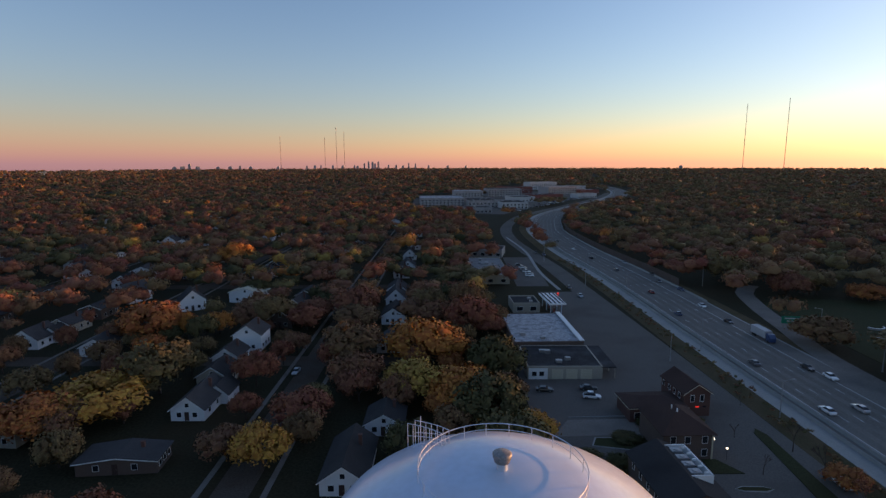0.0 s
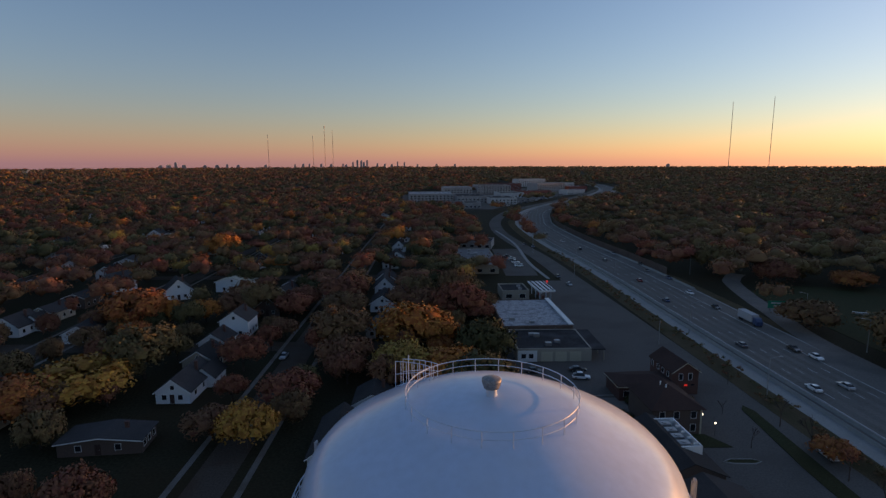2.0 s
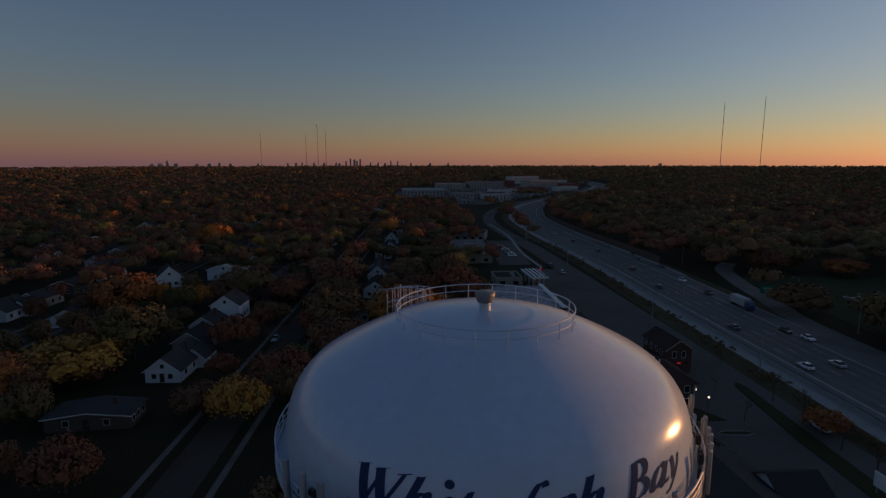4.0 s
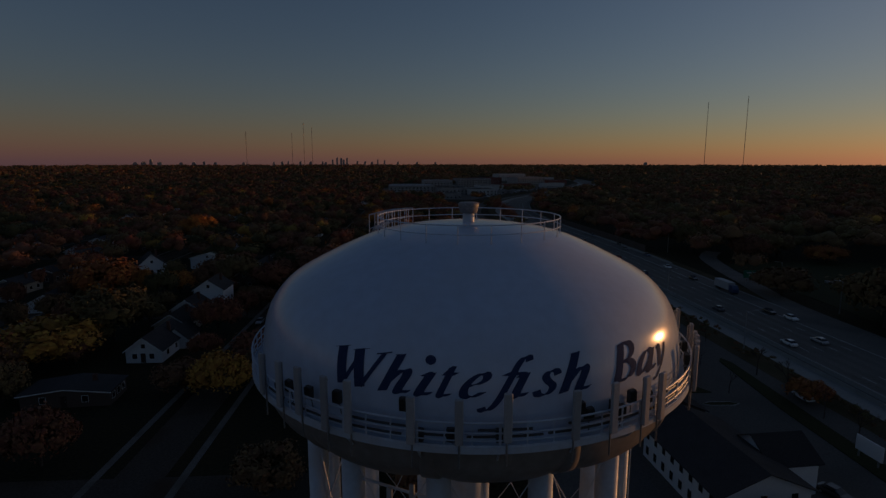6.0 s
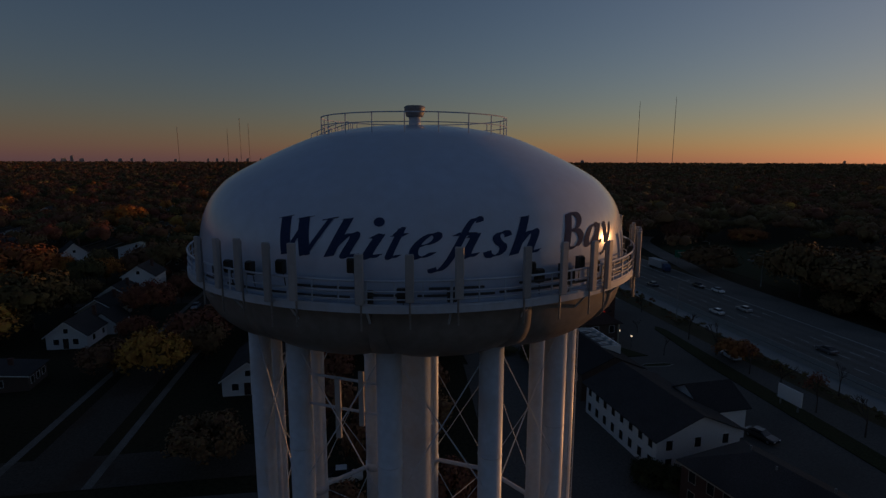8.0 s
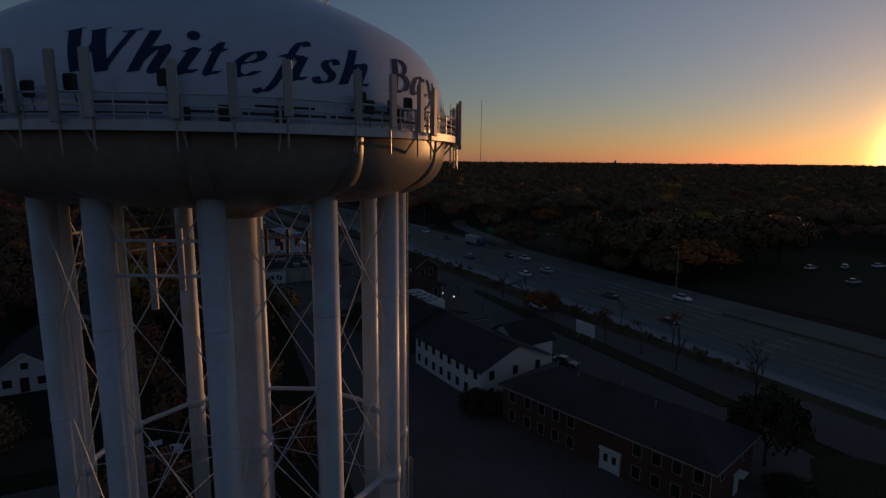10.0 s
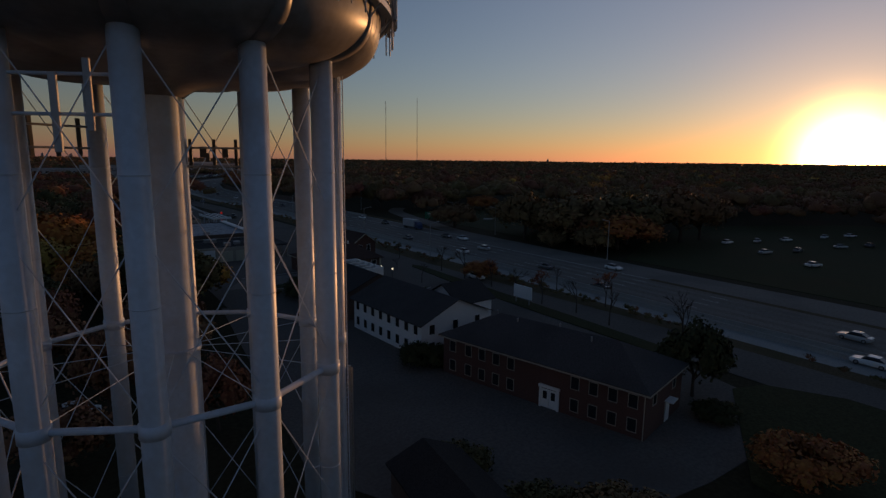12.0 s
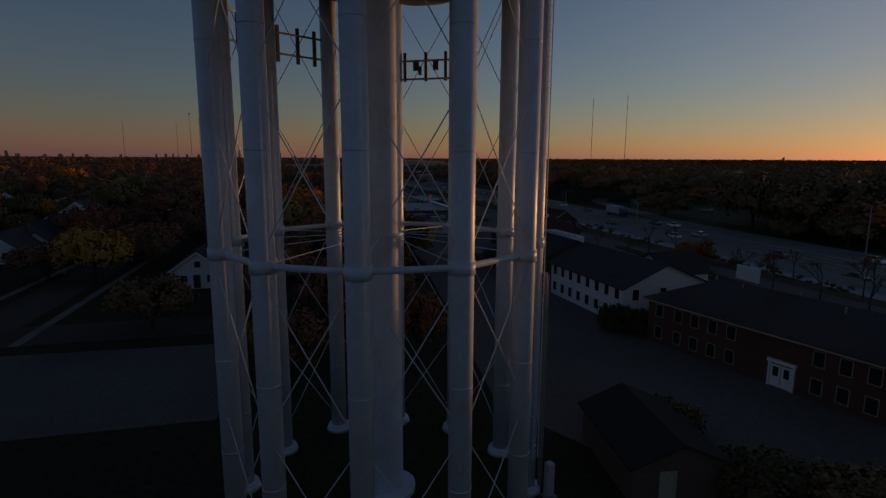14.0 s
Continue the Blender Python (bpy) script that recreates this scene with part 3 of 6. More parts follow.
def build_columns():
    bm = bmesh.new()
    tube(bm, (0, 0, 0.35), (0, 0, 31.9), 0.562, 24)
    tube(bm, (0, 0, 0.0), (0, 0, 0.35), 0.95, 24, 0.85)
    tube(bm, (0, 0, 0.35), (0, 0, 0.45), 0.78, 24)
    tube(bm, (0, 0, 15.75), (0, 0, 16.35), 0.62, 24)
    for z in (5.2, 10.4, 21.2, 26.4):
        tube(bm, (0, 0, z), (0, 0, z + 0.05), 0.582, 24)
    first = None
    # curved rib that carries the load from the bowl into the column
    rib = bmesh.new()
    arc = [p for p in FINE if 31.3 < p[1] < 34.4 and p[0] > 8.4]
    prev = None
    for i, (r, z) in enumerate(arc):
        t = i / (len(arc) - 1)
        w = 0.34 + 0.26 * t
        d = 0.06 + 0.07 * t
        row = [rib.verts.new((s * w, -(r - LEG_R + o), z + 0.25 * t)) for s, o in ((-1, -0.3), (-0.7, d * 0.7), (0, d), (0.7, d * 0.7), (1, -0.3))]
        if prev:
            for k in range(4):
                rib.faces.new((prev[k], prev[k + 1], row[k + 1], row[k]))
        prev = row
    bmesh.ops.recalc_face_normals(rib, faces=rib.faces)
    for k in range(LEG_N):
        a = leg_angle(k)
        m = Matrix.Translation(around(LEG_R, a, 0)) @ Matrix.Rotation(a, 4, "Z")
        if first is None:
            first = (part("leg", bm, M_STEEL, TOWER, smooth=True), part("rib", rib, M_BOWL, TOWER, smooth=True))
            for o in first:
                o.matrix_basis = m
        else:
            share("leg", first[0].data, TOWER, m)
            share("rib", first[1].data, TOWER, m)
    bm = bmesh.new()
    lathe(bm, [(1.12, 0.3), (1.12, 30.6)], 40)
    bmesh.ops.recalc_face_normals(bm, faces=bm.faces)
    riser = part("riser", bm, M_STEEL, TOWER, "wide white central riser pipe", smooth=True)
    for z, r, tall in ((0.0, 1.9, 0.3), (6, 1.135, 0.06), (12, 1.135, 0.06), (16.4, 1.32, 0.2), (18, 1.135, 0.06), (24, 1.135, 0.06)):
        bm = bmesh.new()
        lathe(bm, [(1.1, z), (r, z), (r, z + tall), (1.1, z + tall), (1.1, z)], 40)
        bmesh.ops.recalc_face_normals(bm, faces=bm.faces)
        part("base_plate" if z == 0 else "flange", bm, M_STEEL, riser)


def shared_span(name, cache, a, b, r, seg, mat, key):
    """A straight bar between two places; bars alike in size share one mesh."""
    a, b = Vector(a), Vector(b)
    d = b - a
    m = Matrix.Translation(a) @ d.to_track_quat("Z", "Y").to_matrix().to_4x4()
    if key not in cache:
        bm = bmesh.new()
        tube(bm, (0, 0, 0), (0, 0, d.length), r, seg)
        ob = part(name, bm, mat, TOWER)
        ob.matrix_basis = m
        cache[key] = ob.data
        return ob
    return share(name, cache[key], TOWER, m)


def build_bracing():
    cache = {}
    for k in range(LEG_N):
        a, b = leg_angle(k), leg_angle(k + 1)
        shared_span("strut", cache, around(LEG_R, a, 16.05), around(LEG_R, b, 16.05), 0.16, 12, M_STEEL, "strut")
        for z0, z1 in ((0.8, 8.1), (8.1, 15.8), (16.3, 24.2), (24.2, 32.0)):
            shared_span("brace_rod", cache, around(LEG_R + 0.25, a, z0), around(LEG_R + 0.25, b, z1), 0.03, 6, M_STEEL, "rod%d" % z0)
            shared_span("brace_rod", cache, around(LEG_R + 0.33, b, z0), around(LEG_R + 0.33, a, z1), 0.03, 6, M_STEEL, "rodb%d" % z0)
        shared_span("tie_rod", cache, around(1.2, a, 16.5), around(LEG_R - 0.4, a, 16.1), 0.022, 6, M_STEEL, "tie")


def build_roof_rail():
    rail = part("roof_rail", (lambda b: (ring_tube(b, 5.2, 42.2, 0.032), ring_tube(b, 5.2, 41.74, 0.026), b)[2])(bmesh.new()), M_STEEL, TOWER, "white round pipe railing on the roof")
    bm = bmesh.new()
    tube(bm, (0, 0, 0), (0, 0, 0.98), 0.03, 6)
    first = None
    for k in range(20):
        a = 2 * math.pi * (k + 0.35) / 20
        m = Matrix.Translation(around(5.2, a, 41.22))
        if first is None:
            first = part("post", bm, M_STEEL, rail)
            first.matrix_basis = m
        else:
            share("post", first.data, rail, m)
    # roof vent: neck and a flared cap
    bm = bmesh.new()
    lathe(bm, [(0.34, 41.75), (0.34, 42.3), (0.30, 42.35)], 24)
    neck = part("vent_neck", bm, M_STEEL, TOWER, smooth=True)
    bm = bmesh.new()
    lathe(bm, [(0.0, 42.96), (0.5, 42.95), (0.6, 42.88), (0.585, 42.7), (0.50, 42.42), (0.47, 42.34), (0.3, 42.32)], 24)
    part("vent_cap", bm, M_VENT, neck, "weathered brown vent cap", smooth=True)
    # gate and handrails where the roof ladder comes up
    bm = bmesh.new()
    ag = radians(222)
    for s in (-0.35, 0.35):
        off = around(1, ag + math.pi / 2, 0) * s
        prev = None
        for i in range(7):
            r = 5.2 + i * 0.62
            z = skin_radius_inv(r)
            p = around(r, ag, z) + off
            up = Vector((0, 0, 1.0 + 0.16 * i))
            tube(bm, p, p + up, 0.03, 6)
            if prev is not None:
                tube(bm, prev + last, p + up, 0.03, 6)
                tube(bm, prev + last * 0.5, p + up * 0.5, 0.026, 6)
            prev, last = p, up
    for i in range(16):
        r = 5.3 + i * 0.24
        z = skin_radius_inv(r) + 0.06
        off = around(1, ag + math.pi / 2, 0) * 0.33
        tube(bm, around(r, ag, z) - off, around(r, ag, z) + off, 0.022, 6)
    tube(bm, around(9.0, ag - 0.1, 39.6), around(9.0, ag - 0.1, 41.75), 0.04, 6)
    part("roof_ladder", bm, M_STEEL, TOWER, "white access ladder with handrails over the roof")


def skin_radius_inv(r):
    for (r0, z0), (r1, z1) in zip(FINE, FINE[1:]):
        if r0 <= r <= r1:
            return z0 + (z1 - z0) * (r - r0) / max(r1 - r0, 1e-6)
    return 36.0


def build_catwalk():
    bm = bmesh.new()
    lathe(bm, [(11.55, 34.47), (12.2, 34.47), (12.2, 34.67), (12.15, 34.67), (12.15, 34.53), (11.55, 34.53)], 120)
    lathe(bm, [(12.2, 34.33), (12.23, 34.33), (12.23, 34.61), (12.2, 34.61)], 120)
    bmesh.ops.recalc_face_normals(bm, faces=bm.faces)
    deck = part("catwalk", bm, M_STEEL, TOWER, "white steel catwalk ring round the tank")
    for z, r in ((35.5, 0.045), (35.1, 0.032), (34.8, 0.028)):
        bm = bmesh.new()
        ring_tube(bm, 12.17, z + 0.05, r, 120)
        part("rail", bm, M_STEEL, deck)
    bm = bmesh.new()
    box(bm, 0, 0, 0, 0.10, 0.06, 1.12)
    slim = bmesh.new()
    box(slim, 0, 0, 0, 0.05, 0.05, 1.06)
    brk = bmesh.new()
    tube(brk, (0, 0.0, -0.05), (0, 0.6, -0.75), 0.05, 6)
    firsts = {}
    for k in range(72):
        a = 2 * math.pi * k / 72
        m = Matrix.Translation(around(12.15, a, 34.47)) @ Matrix.Rotation(a, 4, "Z")
        kind = "post" if k % 3 == 0 else "baluster"
        src = bm if k % 3 == 0 else slim
        if kind not in firsts:
            o = part(kind, src, M_STEEL, deck)
            o.matrix_basis = m
            firsts[kind] = o.data
        else:
            share(kind, firsts[kind], deck, m)
        if k % 3 == 0:
            if "bracket" not in firsts:
                o = part("bracket", brk, M_STEEL, deck)
                o.matrix_basis = m
                firsts["bracket"] = o.data
            else:
                share("bracket", firsts["bracket"], deck, m)


def build_cables():
    """Dark cable bundles tied along the inside of the catwalk rail, with breaks."""
    for a0, a1, z in ((-62, -48, 34.95), (-46, -18, 34.9), (-30, -17, 35.25), (-15, -9, 35.0), (-6, 8, 34.98), (-4, 6, 35.25), (9, 31, 35.0), (13, 24, 35.3), (33, 60, 34.95), (36, 52, 35.35), (64, 96, 35.0), (110, 150, 35.0), (190, 230, 35.0)):
        bm = bmesh.new()
        ring_tube(bm, 12.1, z, 0.05, 24, 6, radians(a0), radians(a1))
        part("cable", bm, M_DARKBOX, TOWER)


def build_leg_ladder():
    bm = bmesh.new()
    a = leg_angle(2)
    out = around(1, radians(20), 0)
    side = around(1, radians(110), 0)
    base = around(LEG_R, a, 0) + out * 0.72 + side * 0.02
    for s in (-0.2, 0.2):
        tube(bm, base + side * s + Vector((0, 0, 2.5)), base + side * s + Vector((0, 0, 31.9)), 0.03, 6)
    z = 2.7
    while z < 31.8:
        tube(bm, base - side * 0.2 + Vector((0, 0, z)), base + side * 0.2 + Vector((0, 0, z)), 0.018, 5)
        z += 0.33
    for i in range(10):
        zz = 3 + i * 3.1
        tube(bm, base - side * 0.2 + Vector((0, 0, zz)), base - side * 0.2 - out * 0.3 + Vector((0, 0, zz)), 0.03, 5)
    part("leg_ladder", bm, M_STEEL, TOWER, "steel ladder up an outer column")
    bm = bmesh.new()
    p = around(LEG_R + 0.5, a - 0.03, 0) + side * 0.35
    tube(bm, p, p + Vector((0, 0, 14.2)), 0.09, 10)
    tube(bm, p + side * 0.22, p + side * 0.22 + Vector((0, 0, 14.0)), 0.05, 8)
    part("conduit", bm, M_GALV, TOWER, "grey cable conduit beside the column")


build_tank()
build_columns()
build_bracing()
build_roof_rail()
build_catwalk()
build_cables()
build_leg_ladder()


# ---- antennas on the tower ----
def panel_antenna_mesh(tall, wide, deep):
    bm = bmesh.new()
    box(bm, 0, 0, 0, wide, deep, tall, bevel=0.03)
    return bm


def panel_antenna(a, z0, tall, wide=0.32, radius=12.42, dark=False, label="tall pale panel antenna clamped to the catwalk rail"):
    ob = thing("panel_antenna", Matrix.Translation((TX, TY, 0)) @ Matrix.Translation(around(radius, a, z0)) @ Matrix.Rotation(a, 4, "Z"), label, "antenna", "antennas on the tank")
    part("radome", panel_antenna_mesh(tall, wide, 0.16), M_DARKBOX if dark else M_PANEL, ob)
    bm = bmesh.new()
    tube(bm, (0, 0.17, -1.05), (0, 0.17, tall * 0.95), 0.04, 8)
    part("mast_pipe", bm, M_GALV, ob)
    for z in (0.2, tall - 0.25):
        bm = bmesh.new()
        box(bm, 0, 0.12, z, 0.12, 0.14, 0.08)
        part("clamp", bm, M_GALV, ob)
    return ob


def radio_box(a, z0, radius=11.98, wide=0.36, tall=0.55):
    ob = thing("radio_unit", Matrix.Translation((TX, TY, 0)) @ Matrix.Translation(around(radius, a, z0)) @ Matrix.Rotation(a, 4, "Z"), "dark finned radio unit on an antenna pipe", "radio unit", "radios on the tank")
    bm = bmesh.new()
    box(bm, 0, 0, 0, wide, 0.2, tall, bevel=0.02)
    for i in range(5):
        box(bm, -wide * 0.4 + i * wide * 0.2, -0.12, 0.05, 0.03, 0.06, tall - 0.1)
    part("housing", bm, M_DARKBOX, ob)
    bm = bmesh.new()
    tube(bm, (0.05, 0.05, 0), (0.1, 0.1, -0.5), 0.02, 5)
    part("cable", bm, M_DARKBOX, ob)


for deg, z0, tall in ((-55, 34.7, 2.0), (-47, 34.7, 2.1), (-40.5, 34.8, 2.1), (-33.4, 34.55, 2.3), (-28, 34.7, 2.2), (-15.8, 34.7, 1.9), (-7.3, 34.8, 1.8), (1.1, 34.9, 1.95), (13.6, 34.75, 2.0), (21.7, 34.7, 2.1),
                      (30.0, 34.6, 2.1), (35.2, 34.5, 2.1), (57, 34.2, 2.3), (61, 34.0, 2.5), (65.5, 34.1, 2.4), (70, 34.0, 2.4), (75, 34.2, 2.3), (86, 34.4, 2.3), (120, 34.5, 2.2), (128, 34.5, 2.2), (170, 34.5, 2.2), (210, 34.5, 2.2), (250, 34.5, 2.2)):
    panel_antenna(radians(deg), z0, tall)
for deg, z0 in ((-51, 35.0), (-46.4, 35.3), (-39.6, 35.4), (-31.9, 35.6), (-17.6, 35.8), (-8.8, 34.7), (-14.8, 34.6), (0.2, 34.7), (15.6, 35.5), (17.6, 35.2), (23.4, 35.3), (25.4, 35.0), (28.2, 35.5), (33.4, 35.2), (59, 34.7), (63.2, 35.0), (67.5, 34.8), (72.5, 35.1), (82, 35.1)):
    radio_box(radians(deg), z0)


def antenna_frame(k0, k1, z0, z1, panels, label, mat, dark):
    """Two pipes between neighbouring columns that carry panel antennas and radios."""
    a, b = around(LEG_R, leg_angle(k0), 0), around(LEG_R, leg_angle(k1), 0)
    d = (b - a).normalized()
    a, b = a + d * 0.5, b - d * 0.5
    ob = thing("antenna_frame", Matrix.Translation((TX, TY, 0)), label, "antenna frame", "antenna frames under the tank")
    for z in (z0, z1):
        bm = bmesh.new()
        tube(bm, a + Vector((0, 0, z)), b + Vector((0, 0, z)), 0.07, 8)
        part("pipe", bm, mat, ob)
    n = (a + b).normalized()
    for f, dz, tall, w in panels:
        p = a.lerp(b, f) + n * 0.14
        bm = bmesh.new()
        box(bm, p.x, p.y, z0 + dz, w, 0.14, tall, math.degrees(math.atan2(d.y, d.x)), bevel=0.02)
        part("panel" if tall > 1 else "radio", bm, M_DARKBOX if dark else M_PANEL, ob)


antenna_frame(4, 5, 26.5, 27.75, ((0.1, -0.15, 2.0, 0.22), (0.5, -0.15, 2.0, 0.22), (0.93, -0.15, 2.0, 0.22), (0.3, 0.6, 0.7, 0.4), (0.7, 0.6, 0.75, 0.45), (0.62, 0.3, 0.6, 0.25)), "grey pipe frame with panel antennas and radios", M_GALV, True)
antenna_frame(10, 11, 28.65, 30.1, ((0.45, -1.4, 2.9, 0.28), (0.78, -0.6, 2.6, 0.25)), "white pipe frame with panel antennas between columns", M_STEEL, False)
antenna_frame(7, 8, 27.6, 29.3, ((0.2, -0.4, 2.2, 0.28), (0.6, -0.4, 2.2, 0.28)), "dark pipe frame with panel antennas", M_GALV, True)
antenna_frame(6, 7, 27.6, 28.9, ((0.15, -0.5, 2.3, 0.24), (0.5, -0.5, 2.3, 0.24), (0.9, -0.5, 2.3, 0.24)), "dark pipe frame with panel antennas", M_GALV, True)

# ---- trees ----
RNG = np.random.default_rng(7)
ICO_V = None


def ico():
    global ICO_V
    if ICO_V is None:
        bm = bmesh.new()
        bmesh.ops.create_icosphere(bm, subdivisions=1, radius=1)
        bm.verts.index_update()
        ICO_V = (np.array([v.co[:] for v in bm.verts]), np.array([[v.index for v in f.verts] for f in bm.faces]))
        bm.free()
    return ICO_V


def leaf_quads(centres, normals, sizes, corners=4):
    """Small leaf clumps: a quad or triangle each, facing about along its normal."""
    n = len(centres)
    t = RNG.normal(size=(n, 3))
    u = np.cross(normals, t)
    u /= np.linalg.norm(u, axis=1, keepdims=True) + 1e-9
    w = np.cross(normals, u)
    s = sizes[:, None]
    around_it = [centres - u * s - w * s * 0.7, centres + u * s * 0.8 - w * s, centres + u * s + w * s * 0.8, centres - u * s * 0.7 + w * s]
    v = np.stack(around_it[:corners], 1).reshape(-1, 3)
    f = np.arange(corners * n).reshape(n, corners)
    return v, f


def mesh_from(name, verts, faces_list, mats, tint=None, round_normals=None):
    me = bpy.data.meshes.new(name)
    flat = np.concatenate([f.reshape(-1) for f in faces_list]).astype(np.int32)
    counts = np.concatenate([np.full(len(f), f.shape[1]) for f in faces_list]).astype(np.int32)
    me.vertices.add(len(verts))
    me.vertices.foreach_set("co", verts.astype(np.float32).ravel())
    me.loops.add(len(flat))
    me.loops.foreach_set("vertex_index", flat)
    me.polygons.add(len(counts))
    me.polygons.foreach_set("loop_start", np.concatenate([[0], np.cumsum(counts)[:-1]]).astype(np.int32))
    me.update(calc_edges=True)
    me.validate()
    if round_normals is not None:   # soft shading over the whole crown
        me.normals_split_custom_set_from_vertices(round_normals.astype(np.float32))
    for m in mats:
        me.materials.append(m)
    if tint is not None:
        at = me.attributes.new("tint", "FLOAT", "POINT")
        at.data.foreach_set("value", np.asarray(tint, dtype=np.float32))
    return me


def crown_mesh(shape, tint):
    """A full uneven crown: lobes over a dome, each a rough core under small leaf clumps, with gaps between."""
    rng = np.random.default_rng(100 + shape)
    flat = (0.75, 0.95, 1.15, 0.85, 1.0)[shape % 5]
    nl = 44 + shape % 7
    d = rng.normal(size=(nl, 3))
    d[:, 2] = np.abs(d[:, 2]) * 1.1 - 0.45
    d /= np.linalg.norm(d, axis=1, keepdims=True)
    C = d * rng.uniform(0.45, 1.0, size=(nl, 1)) ** 0.6 * [0.58, 0.58, 0.31] + [0, 0, 0.58]
    rad = rng.uniform(0.10, 0.21, size=nl)
    C[:, 2] *= flat
    mid = np.array([0, 0, 0.5 * flat])
    iv, jf = ico()
    vs, ns, fs, qs, off = [], [], [], [], 0

    def soft(p, own):
        out = (p - mid) / np.linalg.norm(p - mid, axis=1, keepdims=True)
        n = out * 0.8 + own * 0.5
        return n / np.linalg.norm(n, axis=1, keepdims=True)
    for c, r in zip(C, rad):
        v = iv * r * rng.uniform(0.4, 0.8, size=(len(iv), 1)) + c
        vs.append(v)
        ns.append(soft(v, iv))
        fs.append(jf + off)
        off += len(iv)
    for k, (c, r) in enumerate(zip(C, rad)):
        per = int(44 + 400 * r)
        e = rng.normal(size=(per, 3))
        e[:, 2] += 0.2
        e /= np.linalg.norm(e, axis=1, keepdims=True)
        p = e * r * rng.uniform(0.6, 1.3, size=(per, 1)) + c
        dist = np.linalg.norm(p[:, None, :] - C[None], axis=2) / rad[None]
        dist[:, k] = 9
        keep = dist.min(1) > 0.62
        p, e = p[keep], e[keep]
        own = e + rng.normal(size=e.shape) * 0.5
        own /= np.linalg.norm(own, axis=1, keepdims=True)
        v, f = leaf_quads(p, own, rng.uniform(0.012, 0.029, size=len(p)))
        vs.append(v)
        ns.append(np.repeat(soft(p, own), 4, 0))
        qs.append(f + off)
        off += len(v)
    V = np.concatenate(vs)
    return mesh_from("crown", V, [np.concatenate(fs), np.concatenate(qs)], [M_LEAF], np.full(len(V), tint), np.concatenate(ns))


def trunk_mesh(shape):
    rng = np.random.default_rng(300 + shape)
    bm = bmesh.new()
    tube(bm, (0, 0, -0.05), (0.01, 0, 0.3), 0.035, 8, 0.024)
    for i in range(5):
        a = rng.uniform(0, 6.28)
        tube(bm, (0.01, 0, 0.22 + 0.03 * i), (0.4 * math.cos(a), 0.4 * math.sin(a), rng.uniform(0.55, 0.8)), 0.017, 6, 0.006)
    return bm


CROWNS, TRUNKS = {}, {}
TREE_COUNT = 0


def tree(x, y, wide, tall, tint, shape, label=""):
    """A broadleaf tree: trunk with limbs, and a crown."""
    ti = round(tint * 14) / 14
    key = (shape, ti)
    if key not in CROWNS:
        CROWNS[key] = crown_mesh(shape, ti)
    if shape not in TRUNKS:
        bm = trunk_mesh(shape)
        me = bpy.data.meshes.new("trunk")
        bm.to_mesh(me)
        bm.free()
        me.materials.append(M_BARK)
        TRUNKS[shape] = me
    names = ((0.2, "dark green broadleaf tree still in leaf"), (0.38, "olive brown autumn tree"), (0.6, "rust brown autumn tree"), (0.74, "red orange autumn tree in full colour"), (0.86, "bright orange autumn tree"), (0.95, "golden yellow autumn tree"), (1.1, "yellow green autumn tree"))
    lab = label or next(n for lim, n in names if ti < lim)
    ob = thing("tree", pose(x, y, ground_z(x, y), 0, 0, (x * 37 + y * 17) % 360) @ Matrix.Diagonal((wide, wide, tall, 1)), lab, "tree", "street and garden trees")
    share("trunk", TRUNKS[shape], ob, Matrix())
    share("crown", CROWNS[key], ob, Matrix())
    return ob


def blocked(x, y, pad=0.0):
    """Where no tree may stand: roads, lots, buildings, the tower."""
    if math.hypot(x - TX, y - TY) < 17 + pad:
        return True
    for hx, hy in HIGHWAY[::1]:
        if abs(hy - y) < 40 and math.hypot(hx - x, hy - y) < (19 if y > 250 else 25) + pad:
            return True
    for hx, hy in FRONTAGE[::1]:
        if abs(hy - y) < 30 and math.hypot(hx - x, hy - y) < 11 + pad:
            return True
    for x0, x1, y0, y1 in CLEAR:
        if x0 - pad < x < x1 + pad and y0 - pad < y < y1 + pad:
            return True
    return False


CLEAR = [(-62, -8, 40, 65), (-50, -30, 66, 98), (14, 76, -30, 128), (20, 80, 118, 256), (36, 80, 256, 350), (12, 38, 264, 318), (10, 42, 345, 378), (128, 203, 150, 236), (118, 245, -80, 98), (190, 235, 98, 118), (-45, 130, 640, 960), (120, 310, 820, 1320), (34, 70, 350, 640)]
HOUSES = []
# open gardens, drives and lawns in front of houses
VIEWS = [(-70, -48, 100, 124), (-27, -9, 76, 120), (-28, -12, 178, 200), (-98, -76, 205, 234), (-110, -96, 178, 198), (-120, -104, 148, 166), (-168, -150, 238, 262), (-48, -30, 66, 100), (-78, -52, 84, 112), (-34, -46, 100, 140), (-28, -14, 150, 170), (-28, -16, 275, 345), (-28, -18, 385, 405)]


